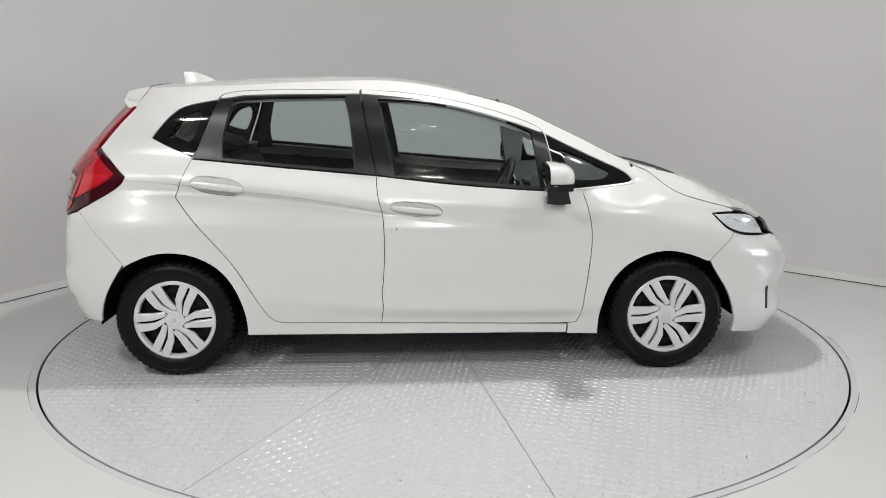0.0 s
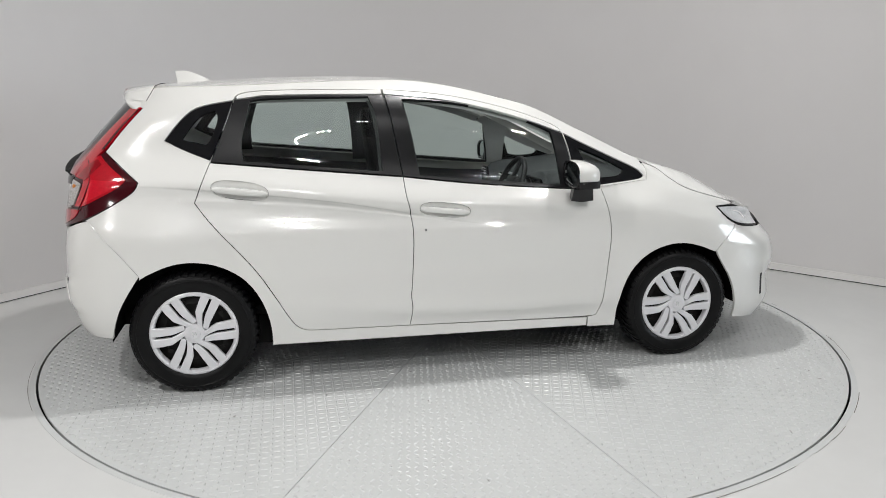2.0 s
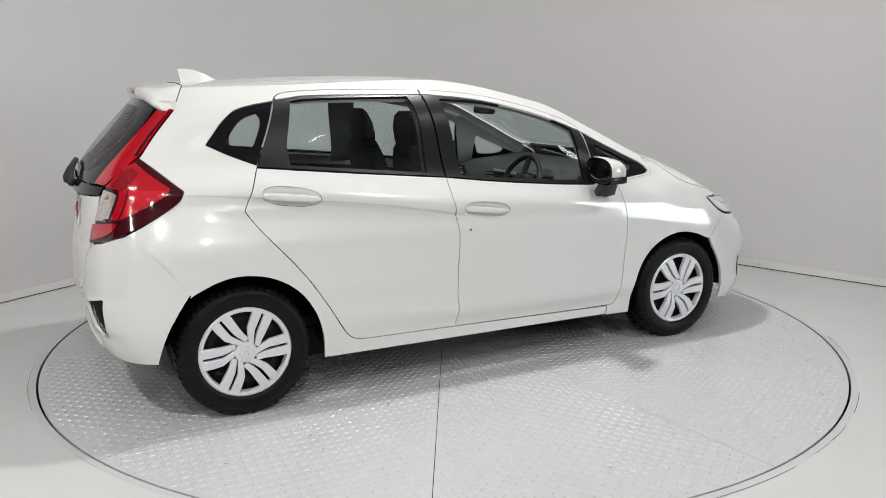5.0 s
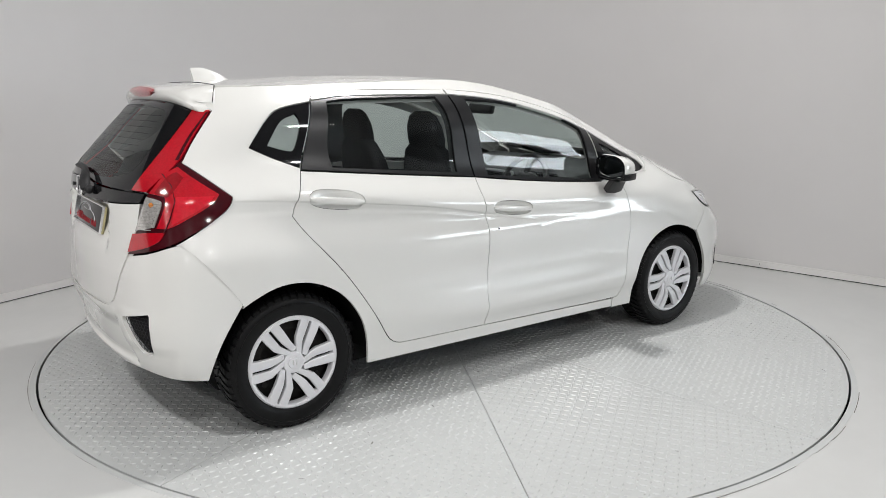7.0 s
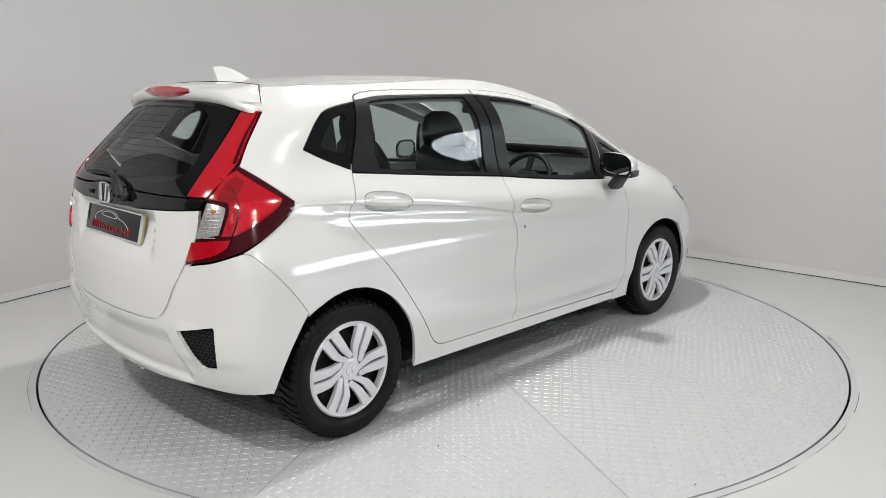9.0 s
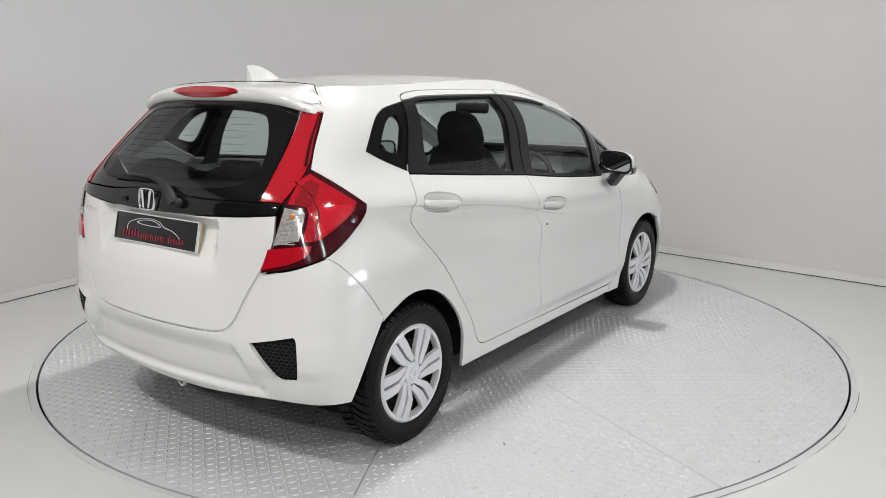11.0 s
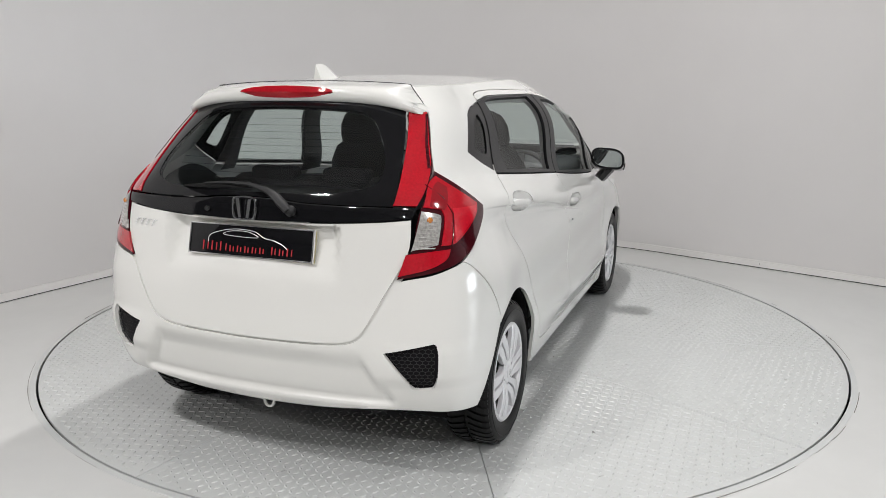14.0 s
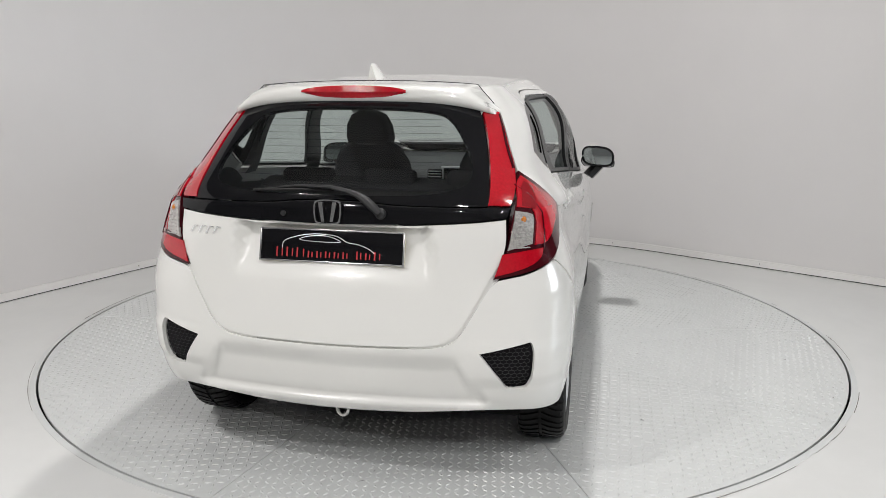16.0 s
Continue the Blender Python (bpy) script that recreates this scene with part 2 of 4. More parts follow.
            norms += [n] * 4
    ob = mesh_ob(name, verts, faces, mat, norms, crisp=len(faces) - flat_count)
    ob.data.validate()
    if parent:
        ob.parent = parent
    if label:
        ob["label"] = label
    return ob


# ---- body surface: level lines along the car, each a height and a half width ----
def curve(x, xs, ys):
    """Smooth monotone-ish cubic through a few knots."""
    xs, ys = np.asarray(xs, float), np.asarray(ys, float)
    d = np.diff(ys) / np.diff(xs)
    m = np.zeros_like(ys)
    m[1:-1] = np.where(d[:-1] * d[1:] > 0, 2 * d[:-1] * d[1:] / np.where(d[:-1] + d[1:] == 0, 1, d[:-1] + d[1:]), 0)
    m[0], m[-1] = d[0], d[-1]
    x = np.clip(np.asarray(x, float), xs[0], xs[-1])
    i = np.clip(np.searchsorted(xs, x) - 1, 0, len(xs) - 2)
    h = xs[i + 1] - xs[i]
    t = (x - xs[i]) / h
    return ((1 + 2 * t) * (1 - t) ** 2 * ys[i] + t * (1 - t) ** 2 * h * m[i]
            + t * t * (3 - 2 * t) * ys[i + 1] + t * t * (t - 1) * h * m[i + 1])


STATION = [-1.9, -1.45, -1.1, -0.25, 0.4, 0.75, 1.08, 1.4, 1.75, 2.1]
LEVELS = [  # heights at the stations, half widths at the stations
    ([.14] * 10, [.770, .780, .790, .795, .795, .795, .790, .790, .790, .79]),
    ([.22] * 10, [.800, .805, .806, .806, .806, .806, .806, .806, .806, .80]),
    ([.29] * 10, [.815, .818, .814, .813, .813, .814, .818, .825, .815, .81]),
    ([.45, .45, .455, .365, .345, .35, .385, .40, .385, .385], [.840, .842, .830, .837, .837, .835, .837, .842, .828, .82]),
    ([.56] * 10, [.845, .844, .824, .814, .814, .818, .838, .844, .830, .82]),
    ([.76, .76, .76, .76, .75, .74, .74, .72, .66, .62], [.846, .838, .818, .821, .823, .823, .826, .828, .815, .80]),
    ([.97, .95, .93, .83, .80, .79, .79, .78, .70, .66], [.796, .776, .774, .798, .812, .816, .817, .812, .795, .77]),
    ([1.03, 1.01, .985, .885, .85, .84, .84, .83, .74, .69], [.770, .764, .788, .816, .816, .808, .805, .785, .76, .73]),
    ([1.14, 1.125, 1.105, 1.020, .975, .955, .985, .92, .80, .72], [.690, .692, .712, .748, .760, .765, .712, .715, .690, .65]),
    ([1.37, 1.385, 1.40, 1.45, 1.345, 1.18, 1.03, .955, .815, .725], [.570, .575, .575, .581, .612, .655, .688, .650, .600, .55]),
    ([1.44, 1.455, 1.465, 1.495, 1.385, 1.235, 1.08, .985, .835, .74], [.500, .500, .505, .510, .550, .590, .620, .560, .500, .45]),
]


def shoulder(x):
    """Heights of the upper and lower edge of the pressed line along the shoulder."""
    return (curve(x, [-1.9, -1.47, -.884, -.559, -.253, .085, .4], [1.03, 1.012, .957, .917, .862, .80, .76]),
            curve(x, [-1.9, -1.46, -1.2, -.887, -.56, -.239, .085, .4], [.93, .93, .925, .90, .871, .83, .785, .75]))


def side(x, z):
    """Half width of the body's flank at x and height z, before the corners close it."""
    x, z = np.broadcast_arrays(np.asarray(x, float), np.asarray(z, float))
    zs = np.stack([curve(x, STATION, a) for a, b in LEVELS])
    ws = np.stack([curve(x, STATION, b) for a, b in LEVELS])
    h = np.maximum(np.diff(zs, axis=0), 1e-4)
    d = np.diff(ws, axis=0) / h
    m = np.zeros_like(ws)
    m[1:-1] = (d[:-1] * h[1:] + d[1:] * h[:-1]) / (h[:-1] + h[1:])
    turn_over = np.clip((d[:-1] * d[1:] / (d[:-1] ** 2 + d[1:] ** 2 + 1e-4) + .2) / .4, 0, 1)
    m[1:-1] *= .5 + .5 * turn_over ** 2 * (3 - 2 * turn_over)
    m[0], m[-1] = d[0], d[-1]
    zz = np.clip(z, zs[0], zs[-1])
    k = np.clip((zz[None] >= zs).sum(0) - 1, 0, len(LEVELS) - 2)
    g = lambda a: np.take_along_axis(a, k[None], 0)[0]
    g1 = lambda a: np.take_along_axis(a, k[None] + 1, 0)[0]
    hh = g(h)
    t = (zz - g(zs)) / hh
    w = ((1 + 2 * t) * (1 - t) ** 2 * g(ws) + t * (1 - t) ** 2 * hh * g(m)
         + t * t * (3 - 2 * t) * g1(ws) + t * t * (t - 1) * hh * g1(m))
    # the pressed line along the shoulder: a hollow with a crisp upper edge
    hi, lo = shoulder(x)
    amount = curve(x, [-1.9, -1.6, -1.2, -.6, -.25, .25, .5], [0, 0, .010, .013, .010, 0, 0])
    soft = lambda t: np.clip(t, 0, 1) ** 2 * (3 - 2 * np.clip(t, 0, 1))
    w = w - amount * soft((z - lo) / (.5 * (hi - lo))) * soft((hi - z) / .014)
    return w + np.minimum(z - zs[0], 0) * .3


REAR, FRONT = -1.1, 1.15
def tail(z):
    return curve(z, [.14, .24, .30, .40, .55, .70, .80, .95, 1.03, 1.07, 1.16, 1.30, 1.42, 1.50],
                 [-1.70, -1.79, -1.87, -1.905, -1.925, -1.92, -1.905, -1.89, -1.88, -1.865, -1.80, -1.68, -1.57, -1.50])
def nose(z):
    return curve(z, [.10, .16, .28, .40, .50, .60, .70, .80, .90, .99], [1.89, 1.99, 2.06, 2.035, 2.068, 2.045, 1.965, 1.93, 1.93, 1.93])
def corner(z):
    """Sharpness of the rear corners in plan at height z."""
    return curve(z, [.2, .40, .57, .75, .9, 1.05, 1.15, 1.25, 1.35, 1.5], [8, 10, 9.5, 9, 7.5, 6.5, 6.0, 5.0, 4.2, 4.0])


BOW = 0.175  # bow of the tail across the car


def inside_tail(x, y, z):
    n = corner(z)
    return np.clip((REAR - x + BOW * y * y) / (REAR - tail(z)), 0, 2) ** n + (y / side(x, z)) ** n < 1


def flank(x, z):
    """Half width of the body at x and height z, closed at both ends by the rounded tail and nose."""
    x, z = np.broadcast_arrays(np.asarray(x, float), np.asarray(z, float))
    w = side(x, z)
    b = np.clip((x - FRONT) / (nose(z) - FRONT), 0, 1)
    front = w * (1 - b ** 3.7) ** (1 / 3.7)
    n, L = corner(z), REAR - tail(z)
    lo, hi = np.zeros_like(w), w.copy()
    for _ in range(22):
        y = (lo + hi) / 2
        ok = np.clip((REAR - x + BOW * y * y) / L, 0, 2) ** n + (y / w) ** n < 1
        lo, hi = np.where(ok, y, lo), np.where(ok, hi, y)
    f = np.clip(((REAR - x + BOW * w * w) / L - .12) / .36, 0, 1)
    f = f * f * (3 - 2 * f)
    rear = w * (1 - f) + hi * f
    return np.where(x > 0, front, rear)


def around(phi, z):
    """Plan point of the tail at the angle phi from straight back (radians) and height z."""
    phi, z = np.broadcast_arrays(np.asarray(phi, float), np.asarray(z, float))
    lo, hi = np.zeros_like(phi), np.full_like(phi, 1.6)
    for _ in range(26):
        r = (lo + hi) / 2
        ok = inside_tail(REAR - r * np.cos(phi), r * np.sin(np.abs(phi)), z)
        lo, hi = np.where(ok, r, lo), np.where(ok, hi, r)
    return REAR - r * np.cos(phi), -r * np.sin(phi)


def muzzle(phi, z):
    """Plan point of the nose at the angle phi from straight ahead."""
    phi, z = np.broadcast_arrays(np.asarray(phi, float), np.asarray(z, float))
    lo, hi = np.zeros_like(phi), np.full_like(phi, 1.8)
    for _ in range(30):
        r = (lo + hi) / 2
        x, y = FRONT + r * np.cos(phi), r * np.sin(np.abs(phi))
        inside = np.clip((x - FRONT) / (nose(z) - FRONT), 0, 2) ** 3.7 + (y / side(x, z)) ** 3.7 < 1
        lo, hi = np.where(inside, r, lo), np.where(inside, hi, r)
    return FRONT + r * np.cos(phi), -r * np.sin(phi)


def bowl(a, lo, hi, soft):
    """1 between lo and hi, 0 outside, with soft edges."""
    s = lambda t: np.clip(t, 0, 1) ** 2 * (3 - 2 * np.clip(t, 0, 1))
    return s((a - lo) / soft) * s((hi - a) / soft)


U = 0.8  # metres of outline for one radian at the tail and nose


def flank_at(sgn):
    return lambda x, z: np.stack([x, -sgn * flank(x, z), z], 1)


def tail_at(u, z):
    x, y = around(u / U, z)
    dent = 0.05 * bowl(np.abs(y), -1, .385, .04) * bowl(z, .765, 2, .17) * bowl(z, 0, .984, .012)
    dent = dent + 0.024 * bowl(np.abs(y), -1, .475 + .6 * np.clip(.50 - z, 0, .2), .035) * bowl(z, .335, 2, .020) * bowl(z, 0, .550, .09)
    dent = dent - 0.012 * bowl(z, .40, .60, .06) * bowl(np.abs(y), .45, .85, .12)
    return np.stack([x + dent * np.cos(u / U), y + dent * np.sin(u / U), z], 1)


def nose_at(u, z):
    x, y = muzzle(u / U, z)
    return np.stack([x, y, z], 1)


def edge(x):
    """Height and half width of the body's upper edge at x."""
    return curve(x, STATION, LEVELS[10][0]), curve(x, STATION, LEVELS[10][1])


def rim(x):
    """The upper edge as the closed flank has it."""
    ze, we = edge(x)
    return ze, flank(x, ze - .001)


def roof_at(x, y):
    ze, we = edge(x)
    zc = curve(x, [-1.7, -1.55, -1.354, -1.159, -.8, -.47, -.145, .1, .35], [1.44, 1.461, 1.483, 1.496, 1.515, 1.521, 1.51, 1.475, 1.41])
    t = np.clip(np.abs(y) / we, 0, 1.1)
    return np.stack([x, y, zc + (ze - zc) * t ** 2.6], 1)


def screen_at(x, y):
    ze, we = edge(x)
    t = np.clip(np.abs(y) / we, 0, 1.1)
    return np.stack([x + .02 * (1 - t * t), y, ze + .006 * (1 - t ** 2)], 1)


def bonnet_at(x, y):
    ze, we = rim(x)
    zc = curve(x, [1.0, 1.2, 1.4, 1.57, 1.75, 1.93, 2.03], [1.10, 1.05, 1.005, .95, .865, .775, .70])
    t = np.abs(y) / we
    return np.stack([x, y, zc + (ze - zc) * t ** 2.2], 1)


# ---- the studio ----
def studio():
    # hall floor with a round opening for the turntable
    bm = bmesh.new()
    n, R = 200, 2.2795
    ring = [bm.verts.new((R * math.cos(k * math.tau / n), R * math.sin(k * math.tau / n), 0)) for k in range(n)]
    mid = [bm.verts.new((3.2 * math.cos(k * math.tau / n), 3.2 * math.sin(k * math.tau / n), 0)) for k in range(n)]
    out = [bm.verts.new((14 * math.cos(k * math.tau / n), 14 * math.sin(k * math.tau / n), 0)) for k in range(n)]
    low = [bm.verts.new((R * math.cos(k * math.tau / n), R * math.sin(k * math.tau / n), -0.12)) for k in range(n)]
    for a, b in ((low, ring), (ring, mid), (mid, out)):
        for k in range(n):
            bm.faces.new((a[k], b[k], b[(k + 1) % n], a[(k + 1) % n]))
    floor = part("floor", bm, FLOOR)
    tagged(floor, "light grey painted concrete studio floor, lightly scuffed", "floor", kind="structure")
    bm = lathe([(2.2795, -.02), (2.2795, .0012), (2.307, .0012), (2.3085, -.001)], 200, "z")
    part("turntable_rim", bm, PLATE, floor, "grey painted steel ring round the turntable")
    # a near-black ring below the turntable's edge: the gap's shade as colour
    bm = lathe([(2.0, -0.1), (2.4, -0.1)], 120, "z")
    tagged(part("turntable_gap_shade", bm, GAP), "ring coloured near black for the shade in the gap round the turntable", "pit", kind="structure")
    # curved wall: an arc with two straight wings
    pts = []
    a0, a1, r = radians(47.5), radians(151), 2.912
    for k in range(3, 0, -1):
        pts.append((r * math.cos(a0) + math.sin(a0) * k * 0.9, r * math.sin(a0) - math.cos(a0) * k * 0.9))
    for k in range(81):
        a = a0 + (a1 - a0) * k / 80
        pts.append((r * math.cos(a), r * math.sin(a)))
    for k in range(1, 7):
        pts.append((r * math.cos(a1) - math.sin(a1) * k * 0.9, r * math.sin(a1) + math.cos(a1) * k * 0.9))

    def strip(name, z0, z1, inner, thick, mat, label, category):
        bm = bmesh.new()
        rows = []
        for i, p in enumerate(pts):
            q0, q1 = pts[max(i - 1, 0)], pts[min(i + 1, len(pts) - 1)]
            d = Vector((q1[0] - q0[0], q1[1] - q0[1], 0)).normalized()
            nrm = Vector((-d.y, d.x, 0))
            if nrm.dot(Vector((*p, 0))) > 0:
                nrm = -nrm
            f, g = Vector((*p, 0)) + nrm * inner, Vector((*p, 0)) + nrm * (inner - thick)
            rows.append([bm.verts.new((f.x, f.y, z0)), bm.verts.new((f.x, f.y, z1)), bm.verts.new((g.x, g.y, z1)), bm.verts.new((g.x, g.y, z0))])
        for a, b in zip(rows, rows[1:]):
            for k in range(4):
                bm.faces.new((a[k], b[k], b[(k + 1) % 4], a[(k + 1) % 4]))
        for rr in (rows[0], rows[-1]):
            bm.faces.new(rr)
        return tagged(part(name, bm, mat, smooth=30), label, category, kind="structure")

    strip("floor_joint", 0.001, 0.0065, 0.012, 0.01, GAP, "dark joint between floor and skirting", "joint")
    strip("wall_curved", 0.002, 3.3, 0.0, 0.12, WALL, "smooth pale grey curved studio backdrop wall", "wall")
    base = strip("baseboard", 0.007, 0.062, 0.016, 0.014, BASE, "low white painted skirting along the curved wall", "baseboard")
    # scuffed line just outside the turntable
    rng = random.Random(7)
    bm = bmesh.new()
    for k in range(46):
        a, l = rng.uniform(0, math.tau), rng.uniform(.03, .30) * rng.random()
        rr, w = 2.312 + rng.uniform(-.004, .004), rng.uniform(.0006, .0018)
        n = max(2, int(l / .03))
        row = [[bm.verts.new(((rr + d) * math.cos(a + l * i / n), (rr + d) * math.sin(a + l * i / n), .0012)) for d in (-w, w)] for i in range(n + 1)]
        for u, v in zip(row, row[1:]):
            bm.faces.new((u[0], u[1], v[1], v[0]))
    tagged(part("scuff_marks", bm, SCUFF, floor, "dark scuffs in a line round the turntable"), kind="stuff")
    # screw heads along the skirting
    for k in range(2, len(pts) - 2, 8):
        p, q = Vector((*pts[k], 0)), Vector((*pts[k + 1], 0))
        d = (q - p).normalized()
        nrm = Vector((-d.y, d.x, 0))
        nrm = -nrm if nrm.dot(p) > 0 else nrm
        bm = bmesh.new()
        bmesh.ops.create_cone(bm, cap_ends=True, segments=10, radius1=0.005, radius2=0.004, depth=0.004,
                              matrix=Matrix.Translation(p + nrm * 0.017 + Vector((0, 0, 0.034))) @ nrm.to_track_quat("Z", "Y").to_matrix().to_4x4())
        part("screw", bm, SCUFF, base)
    # the hall round it
    bm = block(24, 22, 0.1, pose(0, -1.5, 4.24))
    tagged(part("ceiling", bm, CEIL, smooth=0), "plain grey hall ceiling above the studio", "ceiling", kind="structure")
    for name, m, s in (("wall_south", pose(0, -12, 2.2), (24, 0.2, 4.5)), ("wall_north", pose(0, 9, 2.2), (24, 0.2, 4.5)),
                       ("wall_east", pose(12, -1.5, 2.2), (0.2, 21, 4.5)), ("wall_west", pose(-12, -1.5, 2.2), (0.2, 21, 4.5))):
        tagged(part(name, block(*s, m), HALL, smooth=0), "plain grey hall wall behind the studio", "wall", kind="structure")
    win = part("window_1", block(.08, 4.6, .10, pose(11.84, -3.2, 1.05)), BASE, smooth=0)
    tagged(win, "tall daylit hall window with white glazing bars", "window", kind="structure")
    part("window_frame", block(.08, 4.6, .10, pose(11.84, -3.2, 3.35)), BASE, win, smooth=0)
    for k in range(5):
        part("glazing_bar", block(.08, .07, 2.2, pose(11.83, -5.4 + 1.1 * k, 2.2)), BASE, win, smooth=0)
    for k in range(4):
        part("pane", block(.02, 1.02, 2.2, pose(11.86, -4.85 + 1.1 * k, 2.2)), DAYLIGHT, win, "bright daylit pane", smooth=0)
    for x, y, sx, sy, watts in PANELS:
        frame_ob = part("ceiling_light", block(sx + 0.04, sy + 0.04, 0.05, pose(0, 0, 0), 0.006), BASE)
        frame_ob.matrix_world = pose(x, y, LAMP_Z + 0.062)
        part("diffuser", block(sx, sy, 0.01, pose(0, 0, -0.027)), PANEL_GLOW, frame_ob, "lit white diffuser")
        tagged(frame_ob, "flat white ceiling light panel, lit", "ceiling light", group="ceiling lights")


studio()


# ---- the turntable ----
SEAMS = [-79 + 36 * k for k in range(10)]


def turntable():
    hub = tagged(new("turntable"), "round grey painted steel turntable of ten tread plates", "turntable")
    R = 2.2685
    for s in SEAMS:
        bm = bmesh.new()
        a0, a1 = radians(s), radians(s + 36)
        g = 0.0015
        m0 = Vector((math.cos((a0 + a1) / 2), math.sin((a0 + a1) / 2), 0)) * (g / math.sin(radians(18)))
        top = [bm.verts.new(m0)]
        for k in range(19):
            a = a0 + (a1 - a0) * k / 18
            e = 0.0015 / R
            a = min(max(a, a0 + e), a1 - e)
            top.append(bm.verts.new((R * math.cos(a), R * math.sin(a), 0)))
        face = bm.faces.new(top)
        r = bmesh.ops.extrude_face_region(bm, geom=[face])
        bmesh.ops.translate(bm, verts=[v for v in r["geom"] if isinstance(v, bmesh.types.BMVert)], vec=(0, 0, -0.012))
        part("tread_plate", bm, PLATE, hub, smooth=0)
    # deck coloured near black, so the plate seams carry painted shade
    bm = lathe([(0.001, -0.03), (R - 0.01, -0.03)], 90, "z")
    part("deck", bm, GAP, hub, "deck coloured near black for the shade in the plate seams")
    # raised treads, alternating in direction
    verts, faces = [], []
    p = 0.034
    rng = random.Random(4)
    k = int(R / p) + 1
    for s in SEAMS:
        a = radians(s + 18)
        c, d = math.cos(a), math.sin(a)
        for i in range(0, k):
            for j in range(-k // 2, k // 2 + 1):
                x, y = (i + .5) * p, (j + .5) * p
                rr = math.hypot(x, y)
                if rr > R - 0.02 or abs(math.degrees(math.atan2(y, x))) > 18 - 0.9 / max(rr, .05):
                    continue
                w = (x * c - y * d, x * d + y * c)
                if rng.random() < 0.02:
                    continue
                t = a + (radians(45) if (i + j) % 2 else radians(-45))
                l, wd, h = 0.0140, 0.0056, 0.0030
                ux, uy = math.cos(t), math.sin(t)
                n = len(verts)
                for fx, fy, z in ((l, 0, 0.0), (0, wd, 0.0), (-l, 0, 0.0), (0, -wd, 0.0), (l * .45, 0, h), (-l * .45, 0, h)):
                    verts.append((w[0] + ux * fx - uy * fy, w[1] + uy * fx + ux * fy, z))
                faces += [(n, n + 1, n + 4), (n + 1, n + 5, n + 4), (n + 1, n + 2, n + 5), (n + 2, n + 3, n + 5), (n + 3, n + 4, n + 5), (n + 3, n, n + 4)]
    rng = random.Random(11)
    bm = bmesh.new()
    for k in range(70):
        a, rr = rng.uniform(0, math.tau), 2.24 * rng.random() ** .35
        t, l, w = rng.uniform(0, math.tau), rng.uniform(.004, .022) * rng.random() + .002, rng.uniform(.001, .003)
        c, s = math.cos(t), math.sin(t)
        x, y = rr * math.cos(a), rr * math.sin(a)
        bm.faces.new([bm.verts.new((x + c * u - s * v, y + s * u + c * v, .0034)) for u, v in ((-l, 0), (-l * .3, -w), (l * .6, -w * .7), (l, 0), (l * .4, w), (-l * .5, w * .8))])
    tagged(part("scuff_marks", bm, SCUFF, hub, "small dark scuffs on the plates"), kind="stuff")
    tread = mesh_ob("treads", verts, faces, TREAD, smooth=False)
    tread.parent = hub
    tagged(tread, kind="stuff")
    return hub


TABLE = turntable()

# ---- the car ----
CAR = tagged(new("hatchback_car"), "white five-door hatchback car with red tail lamps, parked on the turntable", "car")
SEAT_ON_TABLE = pose(-0.135, -0.037, 0, 0, 0, 2.586)


def put(ob):
    """Set a direct part of the car in the car's own frame."""
    ob.parent = CAR
    ob.matrix_local = SEAT_ON_TABLE
    return ob


BUMPER_SEAM = [(-1.715, .856), (-1.688, .848), (-1.581, .726), (-1.487, .598)]
LAMP_EDGE = [(-1.628, 1.158), (-1.56, 1.10), (-1.474, 1.023), (-1.49, .984), (-1.582, .926), (-1.715, .856)]
NOSE_SEAM = [(1.568, .687), (1.518, .647), (1.464, .591)]
DOOR_REAR_EDGE = [(-1.154, 1.105), (-1.185, 1.033), (-1.229, .924), (-1.174, .842), (-.986, .631), (-.882, .471), (-.806, .335), (-.772, .297), (-.735, .282), (-.70, .2795), (-.60, .278)]
B_SEAM = [(-.235, 1.021), (-.23, .933), (-.211, .864), (-.198, .78), (-.197, .636), (-.205, .49), (-.215, .432), (-.205, .369), (-.218, .273)]
WING_SEAM = [(.745, .257), (.789, .266), (.81, .31), (.824, .419), (.844, .537), (.855, .685), (.85, .771), (.834, .854), (.807, .942)]
TOP_SEAM = [(-1.037, 1.396), (-1.03, 1.412), (-1.0, 1.43), (-.86, 1.444), (-.315, 1.448), (.008, 1.423), (.294, 1.363), (.506, 1.296), (.591, 1.26), (.623, 1.232)]
REAR_ARCH = [(-.901, .214), (-.904, .321), (-.94, .448), (-1.017, .56), (-1.138, .631), (-1.26, .653), (-1.356, .643), (-1.456, .601), (-1.49, .58)]
FRONT_ARCH = [(.904, .197), (.908, .341), (.952, .473), (1.034, .573), (1.147, .631), (1.263, .645), (1.381, .617), (1.45, .585)]
ROOF_EDGE = [(x, float(edge(x)[0]) - .001) for x in np.linspace(-1.468, 1.075, 52)]
QUARTER_GLASS = [(-1.358, 1.208), (-1.31, 1.27), (-1.273, 1.313), (-1.207, 1.366), (-1.04, 1.394), (-1.091, 1.255), (-1.154, 1.117), (-1.268, 1.162)]
CORNER_GLASS = [(.63, 1.222), (.746, 1.165), (.897, 1.095), (1.037, 1.034), (1.074, .995), (1.06, .982), (.988, .973), (.68, .951)]


def oval_cup(x, z, rx, rz, slope):
    pow_sign = lambda v: math.copysign(abs(v) ** .78, v)
    ring = [(pow_sign(math.cos(k * math.tau / 28)), pow_sign(math.sin(k * math.tau / 28))) for k in range(28)]
    return [(x + rx * c, z - slope * c + rz * q) for c, q in ring]


